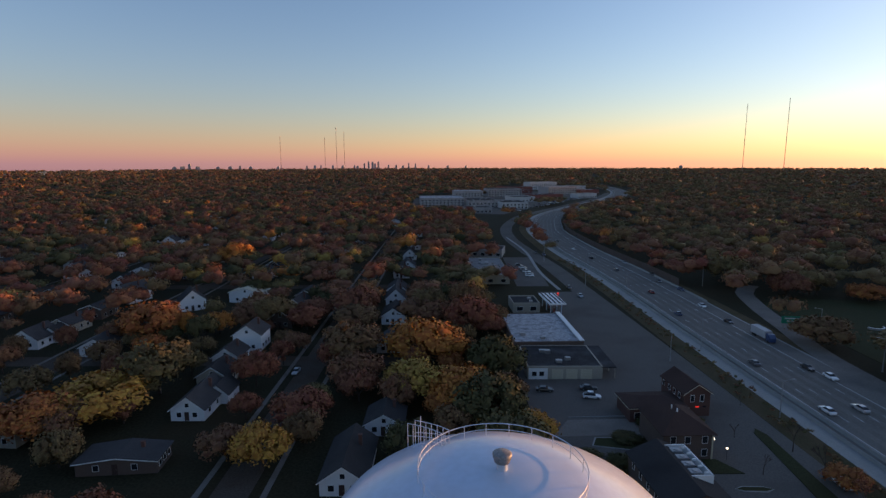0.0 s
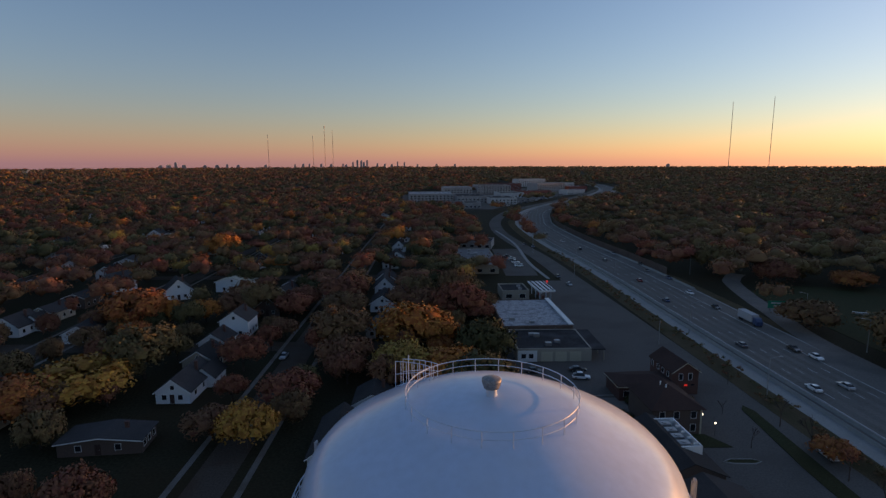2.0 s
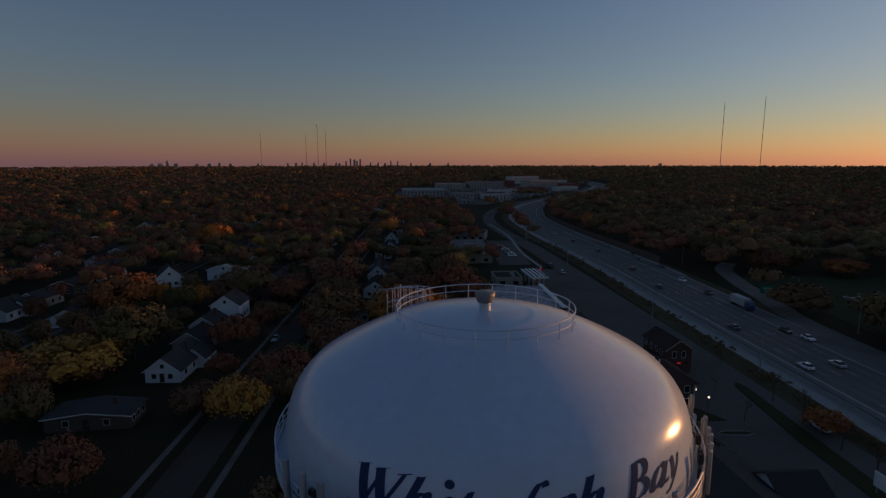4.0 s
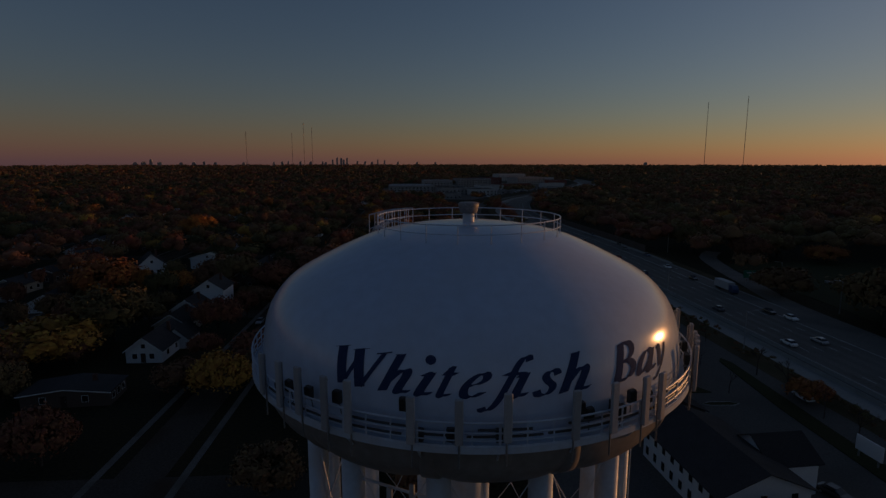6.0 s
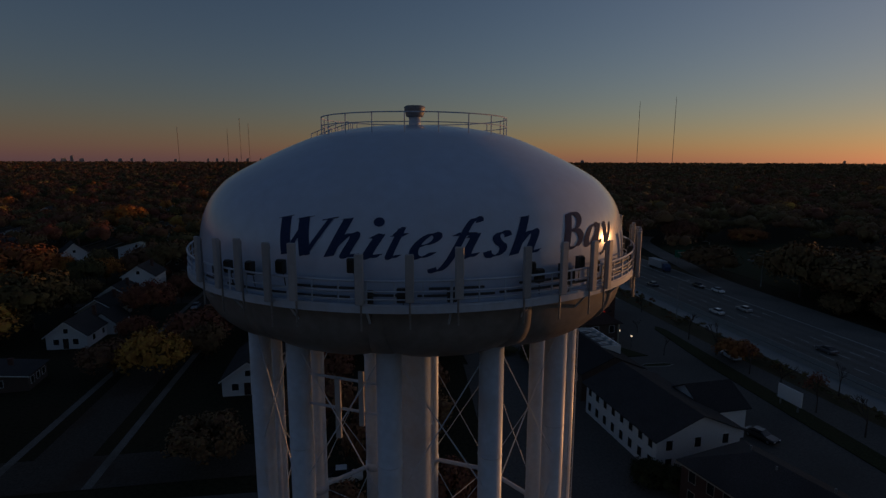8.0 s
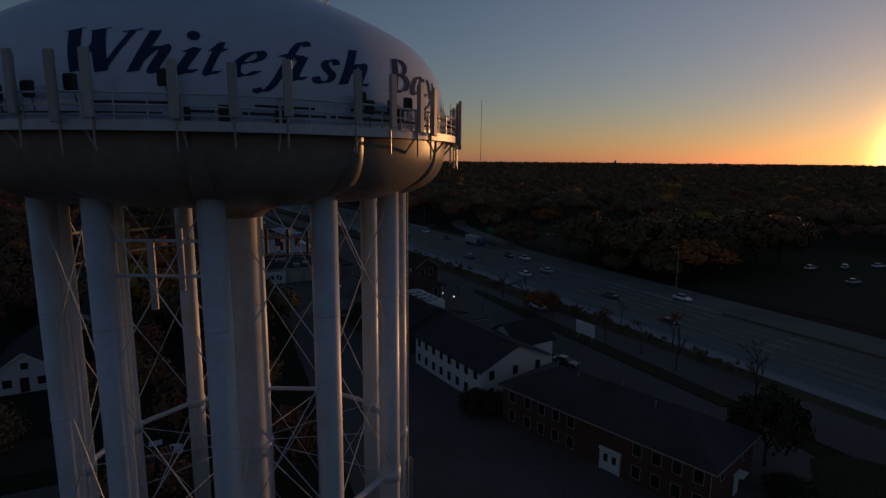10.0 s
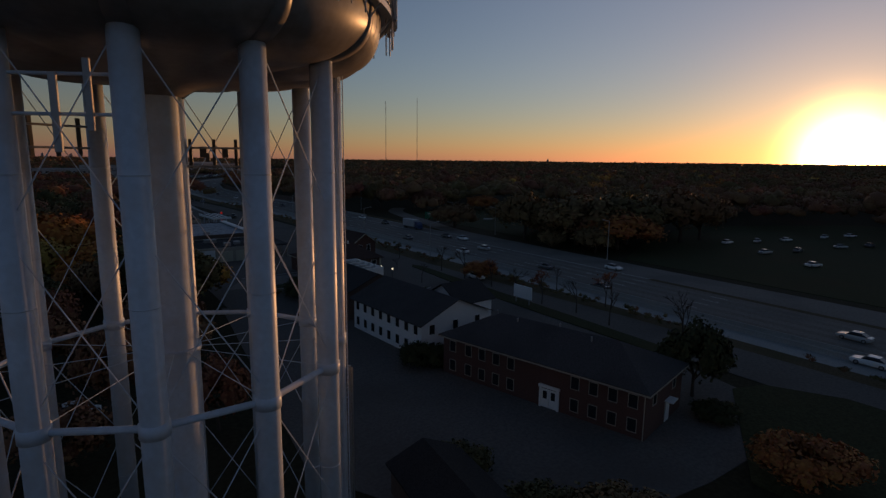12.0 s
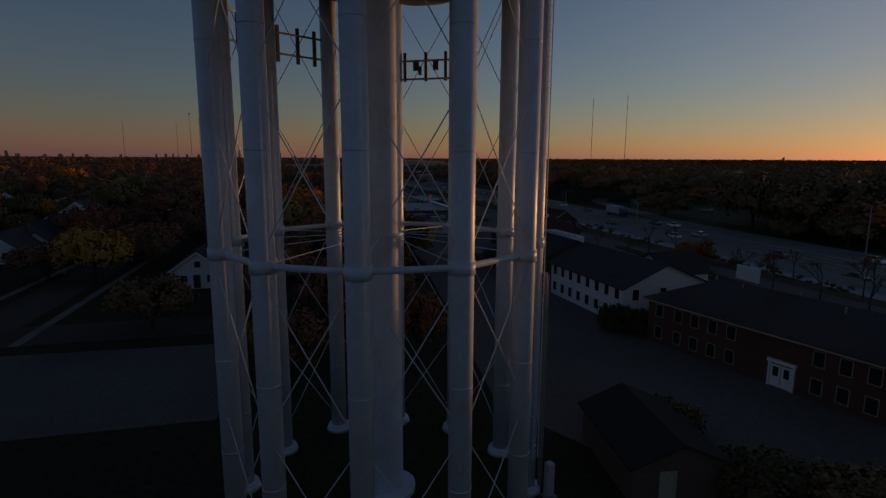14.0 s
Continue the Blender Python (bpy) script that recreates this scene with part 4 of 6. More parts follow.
def leafy_stuff(name, spots, lobes, clumps, size, label):
    """Many trees joined: for each some rough lobes under leaf clumps, of uneven outline."""
    iv, jf = ico()
    ni = len(iv)
    spots = np.array(spots)
    n = len(spots)
    pos, wide, tall, tint = spots[:, :3], spots[:, 3], spots[:, 4], spots[:, 5]
    # lobes over each dome
    d = RNG.normal(size=(n, lobes, 3))
    d[:, :, 2] = np.abs(d[:, :, 2]) * 0.8 - 0.15
    d /= np.linalg.norm(d, axis=2, keepdims=True)
    reach = 0.0 if lobes == 1 else 0.56
    size3 = np.stack([wide * 0.5, wide * 0.5, tall * 0.42], 1)[:, None, :]
    centre = pos + np.stack([0 * tall, 0 * tall, tall * 0.58], 1)
    C = centre[:, None, :] + d * RNG.uniform(0.55, 1.0, size=(n, lobes, 1)) * size3 * reach
    R = RNG.uniform(0.42, 0.62, size=(n, lobes, 1)) * size3 * (1.0 if lobes > 1 else 1.55)
    core = C[:, :, None, :] + iv * RNG.uniform(0.4, 0.8, size=(n, lobes, ni, 1)) * R[:, :, None, :]
    # leaf clumps, spread over the lobes
    pick = RNG.integers(0, lobes, size=(n, clumps))
    e = RNG.normal(size=(n, clumps, 3))
    e[:, :, 2] = np.abs(e[:, :, 2]) * 0.9 + RNG.uniform(-0.35, 0.2, size=(n, clumps))
    e /= np.linalg.norm(e, axis=2, keepdims=True)
    rows = np.arange(n)[:, None]
    P = C[rows, pick] + e * RNG.uniform(0.55, 1.2, size=(n, clumps, 1)) * R[rows, pick]

    def soft(p, own):
        out = (p - centre.reshape((n,) + (1,) * (p.ndim - 2) + (3,))) / size3.reshape((n,) + (1,) * (p.ndim - 2) + (3,))
        out /= np.linalg.norm(out, axis=-1, keepdims=True) + 1e-6
        m = out * 0.65 + own * 0.6
        return (m / np.linalg.norm(m, axis=-1, keepdims=True)).reshape(-1, 3)
    own = e + RNG.normal(size=e.shape) * 0.35
    own /= np.linalg.norm(own, axis=2, keepdims=True)
    v, f = leaf_quads(P.reshape(-1, 3), own.reshape(-1, 3), RNG.uniform(0.6, 1.3, size=n * clumps) * size, 3)
    cores = core.reshape(-1, 3)
    faces = (jf[None] + (np.arange(n * lobes) * ni)[:, None, None]).reshape(-1, 3)
    normals = np.concatenate([soft(core, np.broadcast_to(iv, core.shape)), np.repeat(soft(P, own), 3, 0)])
    tints = np.concatenate([np.repeat(tint, lobes * ni), np.repeat(tint, clumps * 3)])
    me = mesh_from(name, np.concatenate([cores, v]), [faces, f + len(cores)], [M_LEAF], tints, normals)
    return tagged(new(name, me), label, "woodland", kind="stuff")


def patch(x, y):
    """Slow change of colour over the woods, from 0 to 1."""
    return 0.5 + 0.25 * math.sin(x / 41 + 1.3 * math.sin(y / 67)) + 0.25 * math.sin(y / 53 + 2.1 * math.sin(x / 88))


def tint_pick(x, y):
    u, p = RNG.random(), patch(x, y)
    if x > 120:   # beyond the highway the woods are duller and greener
        return RNG.uniform(0.66, 0.95) if u < 0.05 else min(max(RNG.normal(0.27 + 0.16 * p, 0.09), 0.14), 0.6)
    if u < 0.07:
        return RNG.uniform(0.66, 0.82)
    if u < 0.10:
        return RNG.uniform(0.84, 1.0)
    if u < 0.16 + 0.24 * (1 - p):
        return RNG.uniform(0.02, 0.26)
    return RNG.uniform(0.28, 0.6)


# trees that stand out, by place: x, y, width, height, tint
for x, y, w, h, t in ((-37, 100, 9, 9.5, 0.86), (-100, 176, 17, 14, 0.74), (-76, 136, 14, 13, 0.2), (-84, 122, 19, 12, 0.86), (-92, 112, 13, 10, 0.72), (-5, 158, 19, 15, 0.78), (10, 188, 15, 15, 0.57), (4, 126, 15, 12, 0.82),
                      (18, 109, 9, 9, 0.86), (-33, 118, 11, 8, 0.55), (-118, 305, 16, 16, 0.78), (-8, 132, 13, 12, 0.9), (-64, 196, 12, 12, 0.3), (-24, 140, 12, 11, 0.4), (14, 146, 13, 14, 0.05), (10, 116, 14, 13, 0.08),
                      (13, 100, 12, 11, 0.12), (-88, 178, 5, 11, 0.78), (-52, 226, 10, 11, 0.1), (-28, 156, 14, 12, 0.35), (57, 30.6, 6.4, 9.0, 0.0), (48.5, 15.2, 6.5, 5, 0.7), (74, 92, 6, 4.5, 0.74), (-86, 240, 11, 10, 0.05),
                      (140, 262, 15, 14, 0.22), (156, 240, 14, 13, 0.5), (186, 230, 13, 9, 0.7), (172, 243, 12, 11, 0.3), (128, 104, 10, 9, 0.25), (134, 112, 11, 10, 0.4), (124, 118, 7, 7, 0.3), (146, 112, 12, 11, 0.3), (158, 122, 12, 11, 0.45), (136, 128, 11, 10, 0.2), (150, 138, 10, 9, 0.35)):
    tree(x, y, w, h, t, int(abs(x * 3 + y)) % 5)

MID = []


def scatter():
    n = 0
    grid = {}

    def free(x, y, d):
        gx, gy = int(x // 10), int(y // 10)
        for i in (-1, 0, 1):
            for j in (-1, 0, 1):
                for q in grid.get((gx + i, gy + j), ()):
                    if math.hypot(q[0] - x, q[1] - y) < d:
                        return False
        return True
    for _ in range(60000):
        y = -60 + 760 * RNG.random() ** 0.8
        half = 60 + 0.95 * max(y, 0)
        x = RNG.uniform(-half - 40, half + 420)
        gap = 12.5 if x > 120 else 11.0 if y < 150 else 9.2 if y < 260 else 7.8
        if not free(x, y, gap) or blocked(x, y, 1.5) or (y < 44 and -40 < x < 40):
            continue
        if any(abs(x - sx) < 5.5 for sx in STREETS_X) and y < 560:
            continue
        if any(abs(x - hx) < w and abs(y - hy) < l for hx, hy, w, l in HOUSES):
            continue
        if any(x0 < x < x1 and y0 < y < y1 for x0, x1, y0, y1 in VIEWS):
            continue
        grid.setdefault((int(x // 10), int(y // 10)), []).append((x, y))
        w = RNG.uniform(14, 22) if x > 120 else RNG.uniform(10, 17) if y > 190 else RNG.uniform(5.0, 9.5)
        MID.append((x, y, ground_z(x, y), w, RNG.uniform(5.5, 9.5) if x < 120 and y < 190 else RNG.uniform(8.5, 15) if x < 120 else RNG.uniform(10, 17), tint_pick(x, y)))
    MID.sort(key=lambda s: math.hypot(s[0], s[1]))

# ---- buildings ----
WINDOW_MESHES = {}


def window(parent, x, y, z, w, h, rz, frame_mat=None):
    """A window: a proud frame with a sill, and a dark pane in it. Its front faces local -y."""
    key = (w, h, frame_mat)
    if key not in WINDOW_MESHES:
        bm = bmesh.new()
        t = 0.06
        # one moulded frame: outer and inner outline, front and back
        loops = []
        for yy, grow in ((0.02, t), (-0.07, t), (-0.07, 0.0), (-0.015, 0.0)):
            loops.append([bm.verts.new((sx * (w / 2 + grow), yy, sz * (h / 2 + grow))) for sx, sz in ((-1, -1), (1, -1), (1, 1), (-1, 1))])
        for a, b in zip(loops, loops[1:]):
            for k in range(4):
                bm.faces.new((a[k], a[(k + 1) % 4], b[(k + 1) % 4], b[k]))
        bmesh.ops.recalc_face_normals(bm, faces=bm.faces)
        fr = bpy.data.meshes.new("window_frame")
        bm.to_mesh(fr)
        bm.free()
        fr.materials.append(frame_mat or M_TRIM)
        bm = bmesh.new()
        box(bm, 0, -0.005, -h / 2, w, 0.03, h)
        pn = bpy.data.meshes.new("pane")
        bm.to_mesh(pn)
        bm.free()
        pn.materials.append(M_GLASS)
        WINDOW_MESHES[key] = (fr, pn)
    fr, pn = WINDOW_MESHES[key]
    o = share("window", fr, parent, pose(x, y, z, 0, 0, rz))
    share("pane", pn, o, Matrix())
    return o


def slab_roof(bm, pts, thick):
    """A roof plane with thickness: four corners, in order, seen from above."""
    top = [bm.verts.new(Vector(p) + Vector((0, 0, thick))) for p in pts]
    bot = [bm.verts.new(p) for p in pts]
    bm.faces.new(top)
    bm.faces.new(bot[::-1])
    n = len(pts)
    for i in range(n):
        bm.faces.new((bot[i], bot[(i + 1) % n], top[(i + 1) % n], top[i]))


def gable_walls(w, l, eave, ridge):
    """Walls from local (0, 0) to (w, l), gables at both ends."""
    bm = bmesh.new()
    a = [bm.verts.new(p) for p in ((0, 0, 0), (w, 0, 0), (w, 0, eave), (w / 2, 0, ridge), (0, 0, eave))]
    b = [bm.verts.new((v.co.x, l, v.co.z)) for v in a]
    bm.faces.new(a)
    bm.faces.new(b[::-1])
    for i in (0, 1, 4):
        j = (i + 1) % 5
        bm.faces.new((a[j], a[i], b[i], b[j]))
    bmesh.ops.recalc_face_normals(bm, faces=bm.faces)
    return bm


def gable_roof(w, l, eave, ridge, over=0.45, thick=0.14):
    bm = bmesh.new()
    s = (ridge - eave) / (w / 2)
    z = eave - over * s + 0.03
    slab_roof(bm, [(-over, -over, z), (w / 2, -over, ridge + 0.03), (w / 2, l + over, ridge + 0.03), (-over, l + over, z)], thick)
    slab_roof(bm, [(w / 2, -over, ridge + 0.03), (w + over, -over, z), (w + over, l + over, z), (w / 2, l + over, ridge + 0.03)], thick)
    bmesh.ops.remove_doubles(bm, verts=bm.verts, dist=0.001)
    bmesh.ops.recalc_face_normals(bm, faces=bm.faces)
    return bm


def hip_roof(w, l, eave, ridge, over=0.5, thick=0.12):
    bm = bmesh.new()
    o, i = over, min(w, l) / 2
    z = eave
    if l >= w:
        r0, r1 = (w / 2, i, ridge), (w / 2, l - i, ridge)
        planes = [[(-o, -o, z), (w + o, -o, z), r0], [(w + o, -o, z), (w + o, l + o, z), r1, r0], [(w + o, l + o, z), (-o, l + o, z), r1], [(-o, l + o, z), (-o, -o, z), r0, r1]]
    else:
        r0, r1 = (i, l / 2, ridge), (w - i, l / 2, ridge)
        planes = [[(-o, -o, z), (w + o, -o, z), r1, r0], [(w + o, -o, z), (w + o, l + o, z), r1], [(w + o, l + o, z), (-o, l + o, z), r0, r1], [(-o, l + o, z), (-o, -o, z), r0]]
    for p in planes:
        slab_roof(bm, p, thick)
    bmesh.ops.remove_doubles(bm, verts=bm.verts, dist=0.001)
    bmesh.ops.recalc_face_normals(bm, faces=bm.faces)
    return bm


def chimney(parent, x, y, z, h, mat):
    bm = bmesh.new()
    box(bm, x, y, z, 0.7, 0.5, h)
    box(bm, x, y, z + h, 0.85, 0.65, 0.12)
    part("chimney", bm, mat, parent)


def door(parent, x, y, w, h, rz, mat):
    bm = bmesh.new()
    for cx, sx in ((-w / 2, 0.1), (w / 2, 0.1)):
        box(bm, cx, -0.04, 0.1, sx, 0.1, h)
    box(bm, 0, -0.04, 0.1 + h, w + 0.1, 0.1, 0.12)
    box(bm, 0, -0.02, 0.1, w - 0.1, 0.05, h)
    o = part("door", bm, mat, parent)
    o.matrix_basis = pose(x, y, 0, 0, 0, rz)
    bm = bmesh.new()
    box(bm, w * 0.3, -0.08, 1.1, 0.05, 0.06, 0.14)
    part("door_handle", bm, M_GALV, o)
    return o


def house(x, y, rz, w, l, eave, ridge, wall_mat, roof_mat, label, wing=False):
    """A gabled house with its short side to local -y."""
    ob = thing("house", pose(x, y, 0, 0, 0, rz), label, "house", "houses of the suburb")
    part("wall", gable_walls(w, l, eave, ridge), wall_mat, ob)
    part("roof", gable_roof(w, l, eave, ridge), roof_mat, ob)
    for fx in (0.25, 0.72):
        window(ob, w * fx, 0, 1.6, 1.1, 1.2, 0)
    if ridge > 5:
        window(ob, w * 0.5, 0, eave + (ridge - eave) * 0.32, 0.9, 1.0, 0)
    for fy in (0.2, 0.5, 0.8):
        window(ob, 0, l * fy, 1.6, 1.1, 1.2, -90)
        window(ob, w, l * fy, 1.6, 1.1, 1.2, 90)
    door(ob, w * 0.48, 0, 0.95, 2.05, 0, M_ROOFBROWN)
    chimney(ob, w * 0.72, l * 0.62, eave, ridge - eave + 0.9, M_BRICK)
    # white boards along the gable edges
    bm = bmesh.new()
    s = (ridge - eave) / (w / 2)
    for sg in (0, 1):
        a = Vector((w / 2, -0.47, ridge - 0.06))
        b = Vector((-0.45 if sg == 0 else w + 0.45, -0.47, eave - 0.45 * s - 0.06))
        d = b - a
        m = Matrix.Translation((a + b) / 2) @ d.to_track_quat("X", "Z").to_matrix().to_4x4() @ Matrix.Diagonal((d.length, 0.05, 0.2, 1))
        bmesh.ops.create_cube(bm, size=1, matrix=m)
    part("gable_trim", bm, M_TRIM, ob)
    if wing:
        bm = gable_walls(w * 0.7, l * 0.5, eave * 0.9, ridge * 0.85)
        o = part("side_wing", bm, wall_mat, ob)
        o.matrix_basis = pose(w * 0.55, l * 0.62, 0)
        o2 = part("wing_roof", gable_roof(w * 0.7, l * 0.5, eave * 0.9, ridge * 0.85), roof_mat, o)
    if int(x * 3 + y * 5) % 5 < 1:
        VIEWS.append((x - 1.5, x + w + 1.5, y - 15, y + l))
    HOUSES.append((x + w / 2, y + l / 2, w * 0.5 + 5.0, l * 0.5 + 3.5))
    return ob


def suburb():
    rng = random.Random(5)
    # houses that show clearly
    house(-65.4, 120.6, 0, 8.0, 15, 3.0, 6.0, M_SIDING, M_ROOF, "house with a white gable and dark shingle roof", True)
    house(-23.4, 91.0, 0, 8.6, 16, 3.0, 6.0, M_SIDING, M_ROOF, "white gabled house with a dark roof near a path")
    house(-18.2, 113.2, 0, 8.6, 9, 2.9, 5.2, M_SIDING, M_ROOF, "low white house with a row of windows")
    house(-24, 198, 0, 9, 13, 3.4, 6.4, M_SIDING, M_ROOF, "white house with a blue grey roof among trees")
    house(-95, 232, -8, 15, 9, 4.6, 6.6, M_SIDING, M_CREAM, "two storey white house with a pale cream roof")
    house(-106, 194, 25, 7, 9, 3.6, 7.4, M_SIDING, M_ROOF, "white house with a steep narrow gable")
    house(-68, 140, 0, 8.5, 10, 3.2, 5.9, M_BEIGE, M_ROOF, "grey house with a dark roof among trees")
    house(-116, 164, 10, 9, 9, 3.2, 5.6, M_SIDING, M_ROOF, "white house with a small bright gable")
    house(-164, 260, 0, 10, 10, 3.4, 6.4, M_SIDING, M_ROOF, "white gabled house with a garage beside it")
    house(-72.6, 97.4, 5, 15.5, 7.0, 2.8, 3.7, M_BROWNWALL, M_ROOF, "low dark roofed house with pale eaves")
    house(-70, 155, 0, 8, 9, 3.2, 5.9, M_SIDING, M_ROOF, "white house with a dark roof behind trees")
    house(-22, 167, 0, 8, 9, 3.1, 5.8, M_SIDING, M_ROOF, "small white gabled house below trees")
    for hx, hy, rz in ((-199, 386, 6), (-184, 378, -5), (-158, 275, 10), (-198, 282, 0), (-322, 516, 0), (-356, 498, 8), (-104, 216, 30), (-64, 169, 0), (-141, 232, -20), (-236, 340, 0), (-268, 420, 0), (-60, 330, 0), (-88, 402, 12), (-140, 450, 0), (-48, 520, 0)):
        house(hx - 5, hy, rz, rng.uniform(8.5, 11), rng.uniform(9, 12), rng.uniform(4.2, 5.6), rng.uniform(7.4, 8.8), M_SIDING, M_ROOF, "white gabled house showing between autumn trees")
        if (hx, hy) in ((-199, 386), (-184, 378), (-158, 275), (-322, 516), (-356, 498), (-104, 216)):
            VIEWS.append((hx - 9, hx + 9, hy - 22, hy))
    labels = ("white gabled house with a dark roof", "pale grey house half hidden by trees", "brown brick house with a dark roof", "cream house with a shingle roof")
    mats = (M_SIDING, M_BEIGE, M_BROWNWALL, M_CREAM)
    for y in (226, 243, 281, 298, 336, 378, 399, 445):
        house(-26 + rng.uniform(-1.5, 1.5), y, rng.uniform(-4, 4), 8.5, 12, rng.uniform(3, 4.6), rng.uniform(6, 7.4), M_SIDING, M_ROOF, "white gabled house in a row along a street")
    for sx in STREETS_X:
        for side in (-1, 1):
            if sx == -40 and side == 1:
                continue
            yy = 84 + rng.uniform(0, 8)
            while yy < 640:
                hx = sx + side * 21 - 4.5
                ok = all(abs(hx + 4.5 - a) > b + 5 or abs(yy + 6 - c) > d + 6 for a, c, b, d in HOUSES)
                if ok and abs(hx) < 60 + 0.95 * yy and rng.random() < (0.8 if yy < 250 else 0.45) and min(abs(yy + 5 - q) for q in (70, 160, 262, 372)) > 12:
                    k = rng.choice((0, 0, 1, 2, 2, 3))
                    house(hx, yy, rng.uniform(-5, 5), rng.uniform(8, 10), rng.uniform(10, 13), rng.uniform(2.8, 4.4), rng.uniform(5.4, 7.2), mats[k], M_ROOF, labels[k], rng.random() < 0.3)
                yy += rng.uniform(16, 21)


suburb()


def apartments():
    # white two-storey block with a gable end
    ob = thing("apartment_block", pose(36.75, 57.9, 0, 0, 0, 4.1), "white two storey apartment block with a dark roof", "apartment building")
    w, l, e, r = 12.5, 18.3, 5.0, 7.6
    part("wall", gable_walls(w, l, e, r), M_SIDING, ob)
    part("roof", gable_roof(w, l, e, r, 0.6), M_ROOF, ob)
    for i in range(8):
        for z in (1.45, 3.95):
            window(ob, 0, 1.3 + i * 2.25, z, 0.95, 1.35, -90)
    for i in range(3):
        for z in (1.45, 3.95):
            window(ob, 1.8 + i * 4.2, 0, z, 0.95, 1.35, 0)
    wing = part("rear_wing", gable_walls(8.0, 7.0, 4.9, 7.2), M_SIDING, ob, "white rear wing with its own gable")
    wing.matrix_basis = pose(w - 1.0, 13.6, 0, 0, 0, -90)
    part("wing_roof", gable_roof(8.0, 7.0, 4.9, 7.2, 0.5), M_ROOF, wing)
    # brick two-storey block with a hipped roof
    ob = thing("apartment_block", pose(43.2, 27.4, 0, 0, 0, 13.9), "red brick two storey apartment block with a hipped roof", "apartment building")
    w, l, e, r = 10.4, 26.2, 5.0, 7.7
    bm = bmesh.new()
    box(bm, w / 2, l / 2, 0, w, l, e)
    part("wall", bm, M_BRICK, ob)
    part("roof", hip_roof(w, l, e, r, 0.5), M_ROOF, ob)
    bm = bmesh.new()
    for cx, cy, sx, sy in ((-0.52, l / 2, 0.05, l + 1.04), (w / 2, -0.52, w + 1.04, 0.05), (w + 0.52, l / 2, 0.05, l + 1.04)):
        box(bm, cx, cy, e - 0.15, sx, sy, 0.16)
    part("eave_trim", bm, M_BEIGE, ob)
    bm = bmesh.new()
    tube(bm, (-0.08, 0.12, 0), (-0.08, 0.12, e), 0.06, 8)
    part("downpipe", bm, M_BEIGE, ob)
    for yy in (1.3, 3.4, 5.5, 7.6, 15.8, 17.9, 20.0, 22.1, 24.6):
        for z in (1.35, 3.85):
            window(ob, 0, yy, z, 0.9, 1.35, -90, M_BEIGE)
    for xx in (2.2, 7.8):
        window(ob, xx, 0, 3.85, 0.9, 1.35, 0, M_BEIGE)
    # white double entrance with a small surround
    bm = bmesh.new()
    for dy in (-0.5, 0.5):
        box(bm, -0.06, 10.6 + dy, 0.1, 0.1, 0.94, 2.1)
    for dy in (-1.1, 1.1):
        box(bm, -0.1, 10.6 + dy, 0.0, 0.2, 0.22, 2.4)
    box(bm, -0.14, 10.6, 2.4, 0.3, 2.6, 0.28)
    dd = part("entrance_door", bm, M_TRIM, ob, "white double entrance door")
    for dy in (-0.5, 0.5):
        bm = bmesh.new()
        box(bm, -0.125, 10.6 + dy, 1.1, 0.02, 0.5, 0.9)
        part("pane", bm, M_GLASS, dd)
    bm = bmesh.new()
    box(bm, 6.0, -0.45, 2.4, 1.6, 0.9, 0.14)
    box(bm, 6.0, -0.05, 0.1, 1.1, 0.1, 2.1)
    part("side_porch", bm, M_TRIM, ob, "white side porch with a small canopy")
    for xx, yy in ((4.2, 8), (6.1, 13), (4.5, 18), (5.8, 22)):
        bm = bmesh.new()
        tube(bm, (xx, yy, 6.8), (xx, yy, 7.9), 0.1, 8)
        part("roof_vent", bm, M_GALV, ob)
    # brown building with machinery sunk in its roof
    ob = thing("brown_building", pose(36.2, 79.8, 0, 0, 0, 3), "dark roofed brown building with machinery on its roof", "building")
    w, l, e, r = 11.2, 17.5, 5.0, 7.4
    part("wall", gable_walls(w, l, e, r), M_BROWNWALL, ob)
    part("roof", gable_roof(w, l, e, r), M_ROOF, ob)
    for i in range(5):
        window(ob, 0, 2 + i * 3.2, 3.7, 0.9, 1.2, -90)
    bm = bmesh.new()
    for cx, cy, sx, sy in ((8.0, 5.5, 4.2, 0.25), (8.0, 15.8, 4.2, 0.25), (6.0, 10.6, 0.25, 10.4), (10.0, 10.6, 0.25, 10.4)):
        box(bm, cx, cy, 5.6, sx, sy, 1.7)
    well = part("roof_screen", bm, M_TRIM, ob, "pale screen wall round roof machinery")
    for i in range(4):
        bm = bmesh.new()
        box(bm, 7.6, 7.1 + i * 2.35, 6.6, 2.0, 1.5, 0.7, bevel=0.05)
        tube(bm, (7.6, 7.1 + i * 2.35, 7.3), (7.6, 7.1 + i * 2.35, 7.42), 0.5, 14)
        part("air_unit", bm, M_GALV, well)
    for i in range(5):
        bm = bmesh.new()
        box(bm, 9.4, 6.4 + i * 2.1, 7.0, 0.9, 0.15, 0.4)
        part("pipe_rack", bm, M_TRIM, well)
    # brown hipped house behind it
    ob = thing("brown_house", pose(44.4, 102.8, 0, 0, 0, 2), "brown stucco house with a brown hipped roof", "house")
    w, l, e, r = 10.3, 12.2, 5.6, 8.9
    bm = bmesh.new()
    box(bm, w / 2, l / 2, 0, w, l, e)
    part("wall", bm, M_BROWNWALL, ob)
    part("roof", hip_roof(w, l, e, r, 0.6), M_ROOFBROWN, ob)
    for xx in (2, 5, 8.6):
        for z in (1.6, 4.4):
            window(ob, xx, 0, z, 1.1, 1.5, 0)
